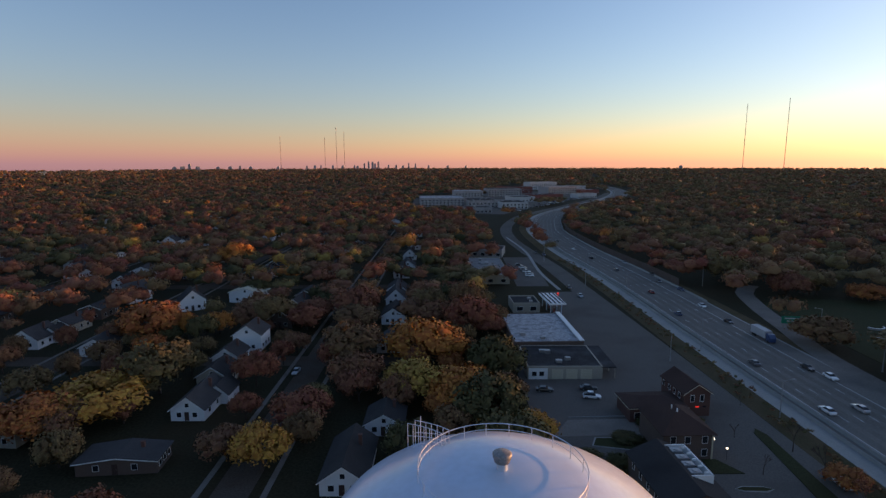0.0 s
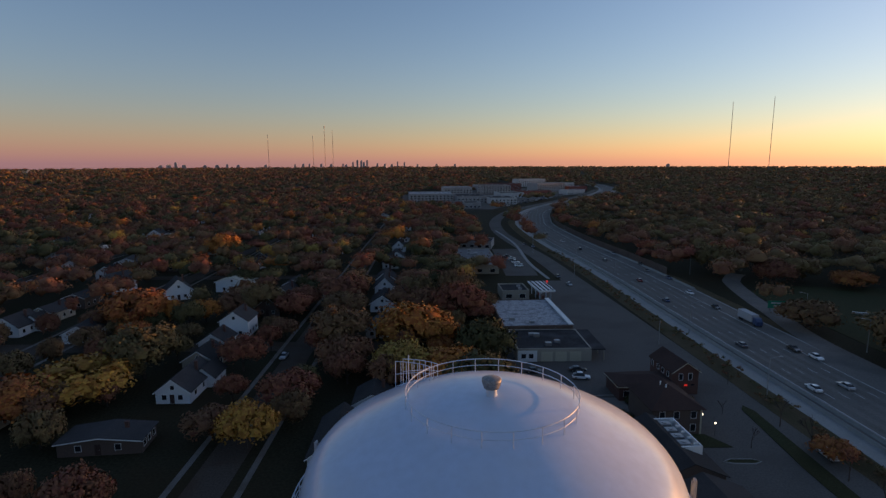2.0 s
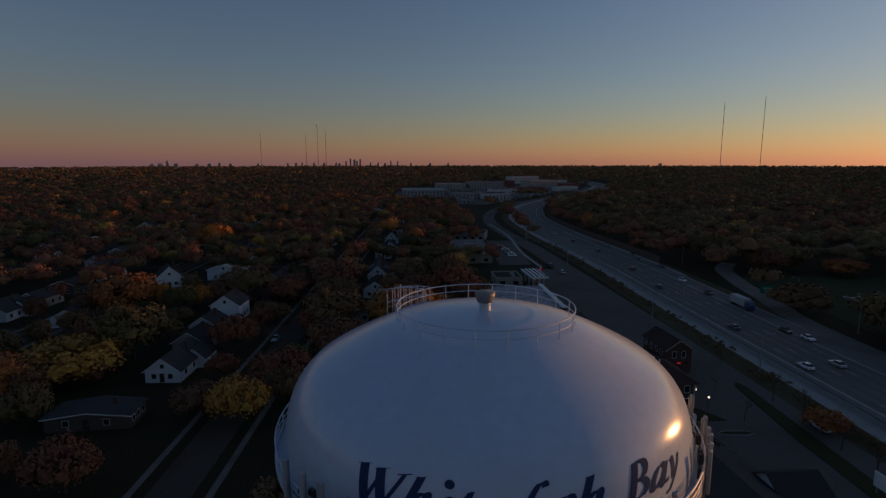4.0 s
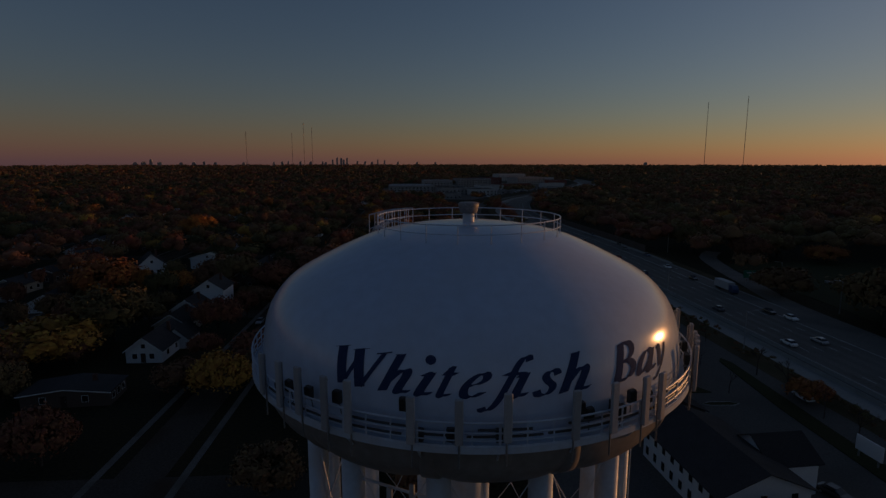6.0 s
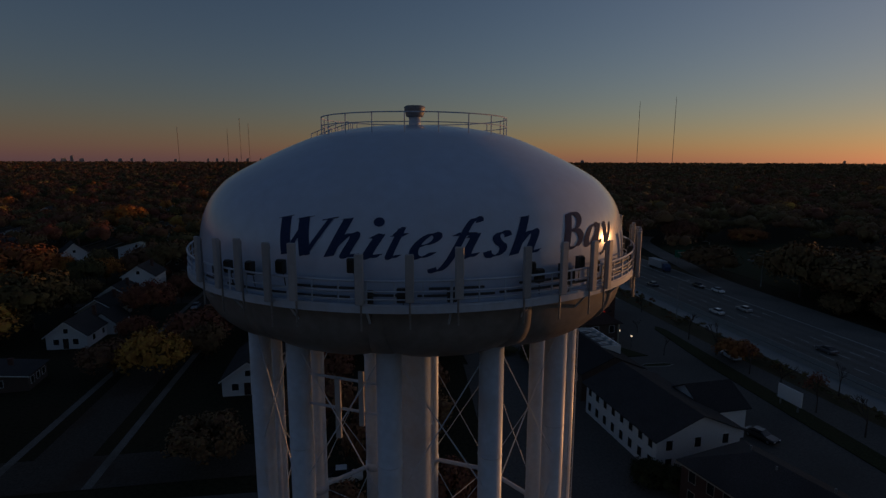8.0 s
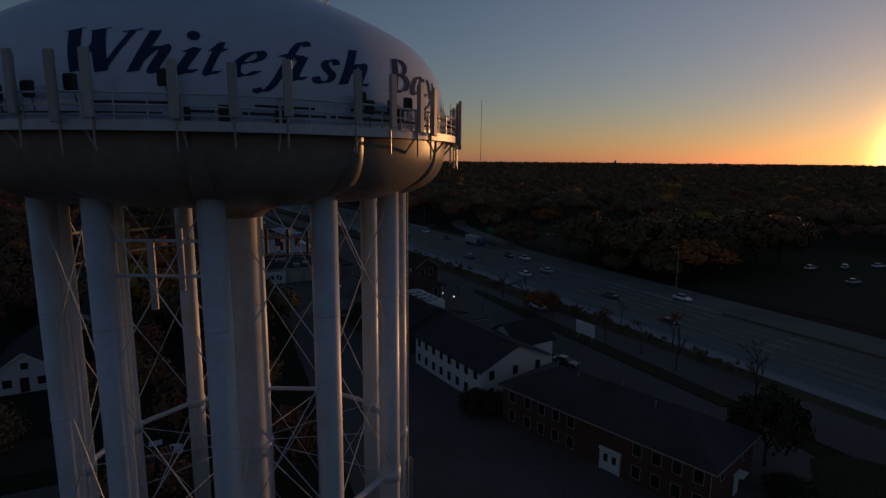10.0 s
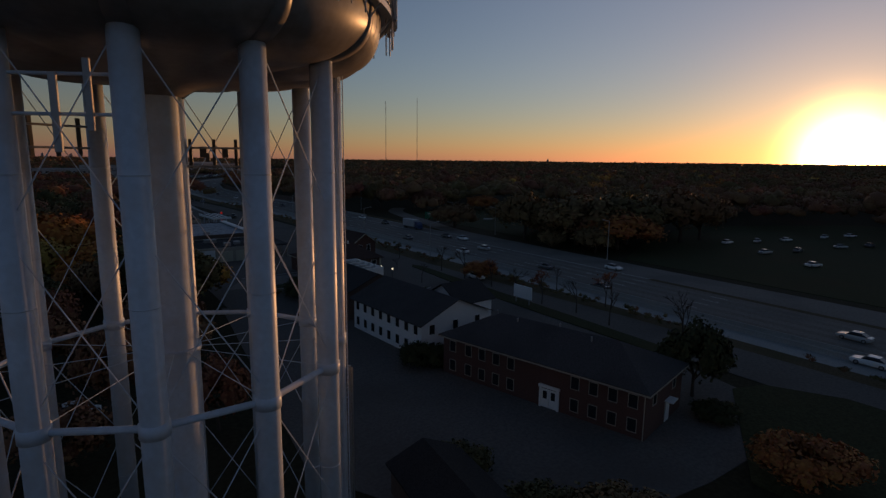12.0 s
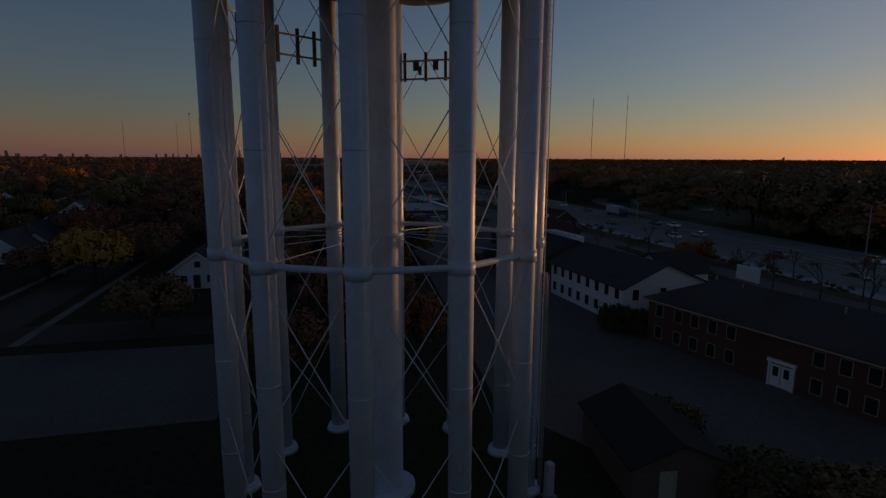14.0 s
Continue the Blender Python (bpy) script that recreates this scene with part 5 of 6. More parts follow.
    for yy in (2, 6, 10):
        window(ob, w, yy, 4.4, 1.1, 1.5, 90)
    bm = bmesh.new()
    box(bm, w - 0.15, -0.1, 0, 0.3, 0.2, e)
    part("corner_board", bm, M_CREAM, ob)
    for k, (xx, yy) in enumerate(((4.2, 6.2), (4.6, 4.4))):
        bm = bmesh.new()
        tube(bm, (xx, yy, 7.6), (xx, yy, 9.2), 0.16, 8)
        part("roof_vent", bm, M_TRIM, ob)
    # red brick house with its low wing
    ob = thing("red_house", pose(57.0, 122.0, 0, 0, 0, 5), "tall red brick house with a brown gabled roof", "house")
    w, l, e, r = 6.6, 11.0, 6.0, 8.2
    part("wall", gable_walls(w, l, e, r), M_BRICK, ob)
    part("roof", gable_roof(w, l, e, r, 0.4), M_ROOFBROWN, ob)
    for xx in (2.1, 4.5):
        window(ob, xx, 0, 4.6, 0.9, 1.6, 0)
    for yy in (2.2, 4.6, 7.0, 9.8):
        window(ob, 0, yy, 4.7, 0.9, 1.3, -90)
    bm = bmesh.new()
    for xx in (-0.4, w + 0.4):
        tube(bm, (w / 2, -0.45, r - 0.05), (xx, -0.45, e - 0.3), 0.09, 6)
    part("gable_trim", bm, M_CREAM, ob)
    for xx, col in ((3.4, M_REDLAMP), (5.2, M_GLASS)):
        bm = bmesh.new()
        box(bm, xx, -0.08, 2.35, 0.8, 0.08, 0.32)
        part("neon_sign", bm, col, ob, "small glowing window sign")
    ob = thing("low_brick_building", pose(43.2, 119.3, 0, 0, 0, 3), "low red brick building with a flat dark roof", "building")
    bm = bmesh.new()
    box(bm, 6.9, 4.1, 0, 13.6, 8.2, 3.6)
    part("wall", bm, M_BRICK, ob)
    part("roof", hip_roof(13.6, 8.2, 3.62, 4.7, 0.4), M_ROOFBROWN, ob)
    bm = bmesh.new()
    box(bm, 6.9, -0.45, 3.45, 14.4, 0.06, 0.16)
    box(bm, -0.45, 4.1, 3.45, 0.06, 9.0, 0.16)
    part("eave_trim", bm, M_CREAM, ob)
    for xx in (2, 5, 8, 11):
        window(ob, xx, 0, 1.7, 1.6, 1.4, 0)
    # utility shed beside the tower
    ob = thing("utility_shed", pose(17.4, 25.5, 0, 0, 0, -8), "small dark roofed utility building below the tower", "shed")
    part("wall", gable_walls(6, 8.5, 2.6, 3.9), M_BROWNWALL, ob)
    part("roof", gable_roof(6, 8.5, 2.6, 3.9, 0.35), M_ROOF, ob)
    door(ob, 2.2, 0, 1.0, 2.0, 0, M_BEIGE)
    ob = thing("cable_cabinet", pose(12.9, 27.6, 0, 0, 0, 16), "pale rounded equipment cabinet beside a tower column", "cabinet")
    bm = bmesh.new()
    box(bm, 0, 0, 0.1, 0.55, 0.5, 2.2, bevel=0.08)
    part("body", bm, M_PANEL, ob)
    bm = bmesh.new()
    box(bm, 0, 0, 0, 0.8, 0.75, 0.1)
    part("plinth", bm, M_CONCRETE, ob)


apartments()


def flat_store(name, x, y, rz, w, l, h, wall, roof, label, units=3, rows=1, parapet=0.5, category="store"):
    """A flat-roofed building: walls, parapet, roof deck, roof units and front windows."""
    ob = thing(name, pose(x, y, ground_z(x, y), 0, 0, rz), label, category)
    bm = bmesh.new()
    box(bm, w / 2, l / 2, -0.5, w, l, h + 0.5)
    part("wall", bm, wall, ob)
    bm = bmesh.new()
    box(bm, w / 2, l / 2, h, w - 0.7, l - 0.7, 0.08)
    part("roof", bm, roof, ob)
    bm = bmesh.new()
    t = 0.35
    for cx, cy, sx, sy in ((w / 2, t / 2, w, t), (w / 2, l - t / 2, w, t), (t / 2, l / 2, t, l - 2 * t), (w - t / 2, l / 2, t, l - 2 * t)):
        box(bm, cx, cy, h + 0.002, sx, sy, parapet)
    part("parapet", bm, wall, ob)
    rng = random.Random(int(x * 7 + y))
    for i in range(units):
        s = rng.uniform(1.2, 2.2)
        bm = bmesh.new()
        box(bm, rng.uniform(3, w - 3), rng.uniform(3, l - 3), h + 0.08, s, s * 0.8, s * 0.55, bevel=0.05)
        part("roof_unit", bm, M_GALV, ob)
    n = max(2, int(w / 5))
    for i in range(n):
        for k in range(rows):
            window(ob, (i + 0.5) * w / n, 0, 1.7 + k * 3.4, 2.4, 1.7, 0)
    return ob


def shops():
    ob = flat_store("garage_building", 23.2, 145.2, 0, 21.2, 18, 3.6, M_BEIGE, M_MEMBRANE, "flat dark roofed garage with a beige front wall", 4, 0, 0.25)
    bm = bmesh.new()
    box(bm, 3.0, -0.04, 0, 5.4, 0.12, 3.3)
    pale = part("office_front", bm, M_TRIM, ob, "pale office front with two windows")
    for xx in (1.9, 4.0):
        window(ob, xx, -0.12, 1.7, 1.3, 1.3, 0)
    for xx in (8.5, 12.5, 16.6):
        bm = bmesh.new()
        box(bm, xx, -0.03, 0, 3.2, 0.1, 2.9)
        for k in range(4):
            box(bm, xx, -0.09, 0.5 + k * 0.7, 3.1, 0.05, 0.05)
        part("garage_door", bm, M_CREAM, ob)
    bm = bmesh.new()
    box(bm, 23.0, 9.0, 3.3, 4.2, 18, 0.3)
    porch = part("carport_roof", bm, M_MEMBRANE, ob, "dark flat carport roof")
    for yy in (0.4, 6.0, 12.0, 17.6):
        bm = bmesh.new()
        box(bm, 24.8, yy, 0, 0.25, 0.25, 3.3)
        part("post", bm, M_BEIGE, porch)
    ob = flat_store("warehouse", 21.8, 163.2, 1.5, 22, 33, 4.6, M_BROWNWALL, M_GRAVEL, "warehouse with a pale patchy gravel roof", 2, 0, 0.3)
    bm = bmesh.new()
    box(bm, 21.4, 16.5, 4.95, 1.5, 33, 0.35)
    part("roof_edge", bm, M_TRIM, ob, "broad white metal roof edge")
    # filling station canopy with pumps
    ob = thing("station_canopy", pose(41.8, 209, 0, 0, 0, 4), "white striped filling station canopy on posts", "canopy")
    bm = bmesh.new()
    box(bm, 3.4, 9, 4.4, 6.8, 18, 0.7, bevel=0.05)
    can = part("canopy_roof", bm, M_TRIM, ob)
    for i in range(4):
        bm = bmesh.new()
        box(bm, 0.9 + i * 1.7, 9, 5.1, 0.7, 17.4, 0.06)
        part("stripe", bm, M_MEMBRANE, can)
    for xx in (1.2, 5.6):
        for yy in (2.5, 9, 15.5):
            bm = bmesh.new()
            box(bm, xx, yy, 0, 0.3, 0.3, 4.4)
            part("post", bm, M_STEEL, ob)
    for yy in (5.5, 12.5):
        bm = bmesh.new()
        box(bm, 3.4, yy, 0, 0.8, 0.5, 1.7, bevel=0.05)
        part("pump", bm, M_MALLRED, ob)
    bm = bmesh.new()
    box(bm, 8.2, 17.0, 4.8, 0.6, 0.4, 0.6, bevel=0.05)
    box(bm, 8.2, 17.0, 0, 0.2, 0.2, 4.8)
    part("red_lamp_post", bm, M_REDLAMP, ob, "glowing red signal lamp")
    flat_store("station_shop", 28, 214, 2, 11, 13, 3.6, M_BEIGE, M_MEMBRANE, "small flat roofed station shop", 2)
    flat_store("flat_roofed_shop", 13.6, 267, 0, 19.5, 51, 4.4, M_BEIGE, M_GREYROOF, "long shop with a pale flat roof", 5, 1, 0.5)
    flat_store("flat_roofed_shop", 13, 350, -12, 25, 20, 4.4, M_MALL, M_MEMBRANE, "low shop with a dark flat roof", 3)
    flat_store("department_store", -32, 760, 4, 62, 62, 11, M_MALL, M_GRAVEL, "large pale department store with white upper walls", 6, 3, 1.0)
    flat_store("mall_block", 34, 740, 6, 42, 70, 9, M_MALL, M_MEMBRANE, "grey shopping centre block with a flat roof", 7, 2, 0.8)
    flat_store("mall_block", 78, 720, 8, 36, 48, 8, M_STORE, M_MEMBRANE, "white fronted shop with a flat roof", 5, 2, 0.8)
    flat_store("mall_block", 20, 660, 6, 40, 30, 6, M_MALL, M_MEMBRANE, "low grey shop with a flat roof", 4, 1, 0.8)
    flat_store("mall_block", 150, 905, 24, 60, 26, 7, M_MALLRED, M_MEMBRANE, "long low shop with red walls", 5, 1, 0.6)
    flat_store("mall_block", 196, 1010, 22, 62, 36, 15, M_MALL, M_GRAVEL, "pale store with tall arched front", 6, 4, 1.0)
    flat_store("mall_block", 80, 960, 6, 60, 50, 14, M_MALL, M_MEMBRANE, "grey office block beside the shopping centre", 5, 4, 0.8)
    flat_store("mall_block", 120, 1080, 10, 60, 40, 12, M_MALLRED, M_MEMBRANE, "red brick store with a flat roof", 4, 3, 0.8)
    flat_store("mall_block", 232, 930, 26, 40, 22, 7, M_STORE, M_MEMBRANE, "white fronted shop beside the frontage road", 3, 1, 0.8)
    flat_store("mall_block", 262, 1040, 22, 44, 24, 8, M_MALLRED, M_GRAVEL, "red shop with a pale roof", 3, 1, 0.8)
    flat_store("mall_block", 196, 1230, 20, 70, 30, 16, M_STORE, M_GRAVEL, "tall pale office block with rows of windows", 3, 4, 0.8)
    flat_store("mall_block", 20, 920, 6, 48, 40, 13, M_MALL, M_GRAVEL, "pale store with a flat roof", 4, 3, 0.8)
    flat_store("mall_block", 108, 850, 10, 38, 40, 7, M_STORE, M_MEMBRANE, "white shop with a flat dark roof", 4, 1, 0.8)
    flat_store("mall_block", 250, 1180, 20, 70, 30, 9, M_STORE, M_MEMBRANE, "white low store beside the highway", 4, 2, 0.8)


shops()

scatter()
for s in MID[:170]:
    tree(s[0], s[1], s[3], s[4], s[5], int(RNG.integers(0, 5)))
leafy_stuff("garden_trees", MID[170:1250], 7, 320, 0.45, "autumn trees filling the gardens between houses")
leafy_stuff("woodland", MID[1250:], 4, 110, 0.75, "distant autumn woodland in brown and orange")


def far_woods():
    spots = []
    for _ in range(23000):
        r = 620 * (4700 / 620) ** (RNG.random() ** 0.8)
        a = radians(RNG.uniform(-62, 96))
        x, y = r * math.sin(a), r * math.cos(a)
        if r < 1500 and (blocked(x, y, 2) or (y < 700 and -0.95 * y - 100 < x < 0.95 * y + 480)):
            continue
        w = RNG.uniform(11, 18) * (1 + r / 2600)
        spots.append((x, y, ground_z(x, y), w, RNG.uniform(8.5, 12.5) * (1 + r / 9000), tint_pick(x, y) * 0.85))
    near = [s for s in spots if math.hypot(s[0], s[1]) < 1500]
    far = [s for s in spots if math.hypot(s[0], s[1]) >= 1500]
    leafy_stuff("far_woodland", near, 3, 32, 1.4, "distant autumn woodland towards the horizon")
    leafy_stuff("horizon_woodland", far, 1, 6, 3.8, "dark woodland along the horizon")


far_woods()

# ---- vehicles ----
def loft(bm, sections):
    """Joins cross-sections (lists of points of equal length) into a closed body."""
    rows = [[bm.verts.new(p) for p in s] for s in sections]
    n = len(rows[0])
    for a, b in zip(rows, rows[1:]):
        for i in range(n):
            bm.faces.new((a[i], a[(i + 1) % n], b[(i + 1) % n], b[i]))
    bm.faces.new(rows[0][::-1])
    bm.faces.new(rows[-1])


def car_section(y, half, z0, z1, top_half):
    zm = z0 + (z1 - z0) * 0.55
    return [(-half * 0.92, y, z0), (half * 0.92, y, z0), (half, y, zm), (top_half, y, z1), (-top_half, y, z1), (-half, y, zm)]


CAR_CACHE = {}


def car(x, y, rz, paint, label, tall=1.45, long=4.6):
    key = (paint, tall, long)
    m = pose(x, y, 0.12, 0, 0, rz)
    if key in CAR_CACHE:
        o = copy_thing(CAR_CACHE[key], m)
        return tagged(o, label)
    ob = thing("car", m, label, "car", "cars")
    L, W = long, 0.9
    bm = bmesh.new()
    loft(bm, [car_section(-L / 2, W * 0.8, 0.35, 0.68, W * 0.7), car_section(-L / 2 + 0.25, W * 0.97, 0.25, 0.78, W * 0.85), car_section(-L * 0.2, W, 0.22, 0.92, W * 0.9),
              car_section(L * 0.32, W, 0.22, 0.95, W * 0.9), car_section(L / 2 - 0.15, W * 0.96, 0.28, 0.9, W * 0.82), car_section(L / 2, W * 0.85, 0.4, 0.8, W * 0.75)])
    part("body", bm, CAR_PAINTS[paint], ob, smooth=False)
    bm = bmesh.new()
    loft(bm, [car_section(-L * 0.21, W * 0.88, 0.9, 0.94, W * 0.8), car_section(-L * 0.05, W * 0.86, 0.9, tall - 0.06, W * 0.66), car_section(L * 0.2, W * 0.86, 0.9, tall - 0.05, W * 0.66), car_section(L * (0.38 if tall < 1.6 else 0.46), W * 0.84, 0.9, 0.97 if tall < 1.6 else 1.2, W * 0.74)])
    part("glasshouse", bm, M_GLASS, ob, "dark car glass")
    bm = bmesh.new()
    box(bm, 0, L * 0.08, tall - 0.06, W * 1.3, L * 0.3, 0.07, bevel=0.02)
    part("car_roof", bm, CAR_PAINTS[paint], ob)
    for sx in (-0.8, 0.8):
        for sy in (-L * 0.31, L * 0.31):
            bm = bmesh.new()
            tube(bm, (sx - 0.11, sy, 0.32), (sx + 0.11, sy, 0.32), 0.32, 14)
            wheel = part("wheel", bm, M_TYRE, ob)
            bm = bmesh.new()
            s = 1 if sx > 0 else -1
            tube(bm, (sx + s * 0.10, sy, 0.32), (sx + s * 0.125, sy, 0.32), 0.2, 10)
            part("rim", bm, M_GALV, wheel)
    for sx in (-0.62, 0.62):
        bm = bmesh.new()
        box(bm, sx, -L / 2 + 0.03, 0.55, 0.3, 0.1, 0.13)
        part("headlight", bm, M_TRIM, ob)
        bm = bmesh.new()
        box(bm, sx, L / 2 - 0.03, 0.62, 0.28, 0.08, 0.14)
        part("tail_light", bm, M_MALLRED, ob)
    CAR_CACHE[key] = ob
    return ob


NAMES = ("white", "black", "silver", "red", "dark blue", "dark grey")
for x, y, p in ((93.2, 124, 0), (104.2 - 2.2, 125, 2), (108.8, 145, 0), (107.0, 152, 1), (93.5, 156, 5), (108.2, 199, 1), (109, 222, 0), (93.6, 210, 4), (113, 252, 3 + 1), (109.5, 270, 5), (113.2, 288, 1), (97, 247, 3), (109.6, 322, 2), (113.0, 352, 5),
                (91, 375, 0), (97.5, 300, 5), (94, 340, 1), (113, 412, 2), (109, 440, 1), (88, 414, 5), (97.5, 28, 2), (86.5, 22.5, 0), (91, 72, 1), (97, 94, 5), (111, 84, 0)):
    car(x, y, 180 if x < 103 else 0, p, NAMES[p] + " car driving on the grey highway")
for x, y, rz, p, tall in ((38, 132.6, 80, 0, 1.8), (26.5, 137, 85, 1, 1.45), (38.4, 137.8, 88, 1, 1.45), (46, 285, 90, 0, 1.45), (46.5, 290, 90, 2, 1.45), (46, 296, 90, 0, 1.8), (45, 302, 90, 5, 1.45), (45.5, 308, 90, 2, 1.45), (44, 314, 90, 1, 1.8),
                          (60.7, 257, 0, 1, 1.45), (62, 240, 0, 2, 1.45), (62, 361, 0, 1, 1.45), (66, 352, 0, 4, 1.45), (74.7, 94, 0, 0, 1.45), (-2.5, 63, 90, 0, 1.8), (50, 80, 0, 5, 1.45), (-36.5, 118, 0, 5, 1.45), (-43.5, 150, 0, 2, 1.45), (57, 64, 20, 1, 1.45)):
    car(x, y, rz, p, NAMES[p] + (" tall wagon" if tall > 1.5 else " car") + " standing on asphalt", tall)


for i in range(11):
    car(160 + i * 7.5 + (i % 3) * 3, 58 + (i * 17) % 38, 70 + 9 * (i % 5), (0, 2, 0, 5)[i % 4], NAMES[(0, 2, 0, 5)[i % 4]] + " car parked at the edge of a field")


for i in range(26):
    a, b = i % 13, i // 13
    car(96 + a * 11, 700 + a * 19 + b * 26 - 14, 60, (0, 2, 5, 1, 2, 0, 4)[i % 7], NAMES[(0, 2, 5, 1, 2, 0, 4)[i % 7]] + " car parked at the shopping centre").location.z = 0.45


def truck(x, y, rz, cab_mat, box_mat, label):
    ob = thing("truck", pose(x, y, 0.12, 0, 0, rz), label, "truck")
    bm = bmesh.new()
    loft(bm, [car_section(-5.6, 1.1, 0.5, 1.8, 1.05), car_section(-4.6, 1.2, 0.45, 2.9, 1.1), car_section(-3.4, 1.2, 0.45, 3.0, 1.1)])
    part("cab", bm, cab_mat, ob)
    bm = bmesh.new()
    box(bm, 0, 1.4, 0.95, 2.5, 8.6, 2.6, bevel=0.06)
    part("cargo_box", bm, box_mat, ob)
    bm = bmesh.new()
    box(bm, 0, 0, 0.55, 1.6, 10.8, 0.35)
    part("chassis", bm, M_DARKBOX, ob)
    for sx in (-1.05, 1.05):
        for sy in (-4.6, 3.0, 4.4):
            bm = bmesh.new()
            tube(bm, (sx - 0.16, sy, 0.5), (sx + 0.16, sy, 0.5), 0.5, 14)
            part("wheel", bm, M_TYRE, ob)


truck(110.2, 180, 0, CAR_PAINTS[4], M_PANEL, "box truck with a dark cab and pale cargo box")


# ---- road furniture ----
def street_lamp(x, y, h, rz, label="slim grey street lamp with one arm"):
    ob = thing("street_lamp", pose(x, y, ground_z(x, y), 0, 0, rz), label, "street lamp", "street lamps")
    bm = bmesh.new()
    tube(bm, (0, 0, 0), (0, 0, h), 0.13, 8, 0.08)
    part("pole", bm, M_GALV, ob)
    bm = bmesh.new()
    tube(bm, (0, 0, h - 0.1), (-2.2, 0, h + 0.35), 0.06, 6)
    part("arm", bm, M_GALV, ob)
    bm = bmesh.new()
    box(bm, -2.5, 0, h + 0.27, 0.8, 0.35, 0.16, bevel=0.04)
    part("lamp_head", bm, M_GALV, ob)
    bm = bmesh.new()
    tube(bm, (0, 0, -0.05), (0, 0, 0.3), 0.25, 10)
    part("base", bm, M_CONCRETE, ob)


for x, y, h, rz in ((113 + 8, 94, 11, 0), (121, 23, 11, 0), (134, 186, 9, 0), (69.3, 159, 9, 180), (84, 170, 10, 180), (84.5, 245, 10, 180), (128, 262, 10, 0), (128, 330, 10, 0), (84, 310, 10, 180), (126, 400, 10, 0), (62, 330, 9, 180), (70, 262, 9, 180), (79, 120, 10, 180), (127.5, 150, 10, 0)):
    street_lamp(x, y, h, rz)


def yard_light(x, y, h):
    ob = thing("yard_light", pose(x, y, 0), "lit white globe light on a short post", "light")
    bm = bmesh.new()
    tube(bm, (0, 0, 0), (0, 0, h), 0.05, 8)
    part("post", bm, M_DARKBOX, ob)
    bm = bmesh.new()
    bmesh.ops.create_icosphere(bm, subdivisions=2, radius=0.22, matrix=Matrix.Translation((0, 0, h + 0.18)))
    part("globe", bm, M_TAIL, ob)


yard_light(56.6, 106.5, 2.6)
yard_light(57.4, 102.6, 2.6)


def road_sign(x, y, rz, w, h, z):
    ob = thing("road_sign", pose(x, y, 0, 0, 0, rz), "green highway sign with pale lines of writing on posts", "road sign")
    bm = bmesh.new()
    box(bm, 0, 0, z, w, 0.08, h, bevel=0.03)
    board = part("board", bm, M_GREEN_SIGN, ob)
    for dz, ww in ((h * 0.62, w * 0.7), (h * 0.25, w * 0.5)):
        bm = bmesh.new()
        box(bm, 0, -0.07, z + dz, ww, 0.03, h * 0.16)
        part("writing_bar", bm, M_PAINT, board)
    for sx in (-w * 0.35, w * 0.35):
        bm = bmesh.new()
        box(bm, sx, 0.12, 0, 0.16, 0.16, z + h)
        part("post", bm, M_GALV, ob)


road_sign(126.5, 190, -8, 7.6, 2.8, 2.4)
ob = thing("sign_board", pose(68.6, 72.0, 0, 0, 0, 93), "plain white roadside sign board on posts", "sign")
bm = bmesh.new()
box(bm, 0, 0, 1.2, 4.6, 0.25, 2.4, bevel=0.03)
part("board", bm, M_TRIM, ob)
for sx in (-1.7, 1.7):
    bm = bmesh.new()
    box(bm, sx, 0, 0, 0.2, 0.2, 1.2)
    part("post", bm, M_GALV, ob)


def planter_wall():
    """A low curved pale wall on the park lawn."""
    ob = thing("planter_wall", pose(158, 192, 0.1), "low pale curved garden wall on the park lawn", "wall")
    bm = bmesh.new()
    lathe(bm, [(3.0, 0.0), (3.35, 0.0), (3.35, 0.6), (3.0, 0.6), (3.0, 0.0)], 20, radians(-70), radians(80))
    part("wall", bm, M_CONCRETE, ob)
    bm = bmesh.new()
    lathe(bm, [(2.95, 0.6), (3.4, 0.6), (3.4, 0.7), (2.95, 0.7), (2.95, 0.6)], 20, radians(-70), radians(80))
    part("coping", bm, M_TRIM, ob)


planter_wall()


def sound_wall():
    pts = [p for p in HIGHWAY if 250 < p[1] < 640]
    ob = thing("sound_wall", Matrix(), "brown panelled sound wall along the highway", "wall")
    for i, (a, b) in enumerate(zip(pts, pts[1:])):
        d = Vector((b[0] - a[0], b[1] - a[1]))
        n = Vector((d.y, -d.x)).normalized()
        for k in range(3):
            c = Vector(a) + d * (k + 0.5) / 3 + n * 17.5
            bm = bmesh.new()
            box(bm, 0, 0, 0, d.length / 3 - 0.3, 0.25, 3.6)
            box(bm, d.length / 6, 0, 0, 0.4, 0.45, 3.8)
            o = part("panel", bm, M_BROWNWALL, ob)
            o.matrix_basis = pose(c.x, c.y, 0, 0, 0, math.degrees(math.atan2(d.y, d.x)))


sound_wall()


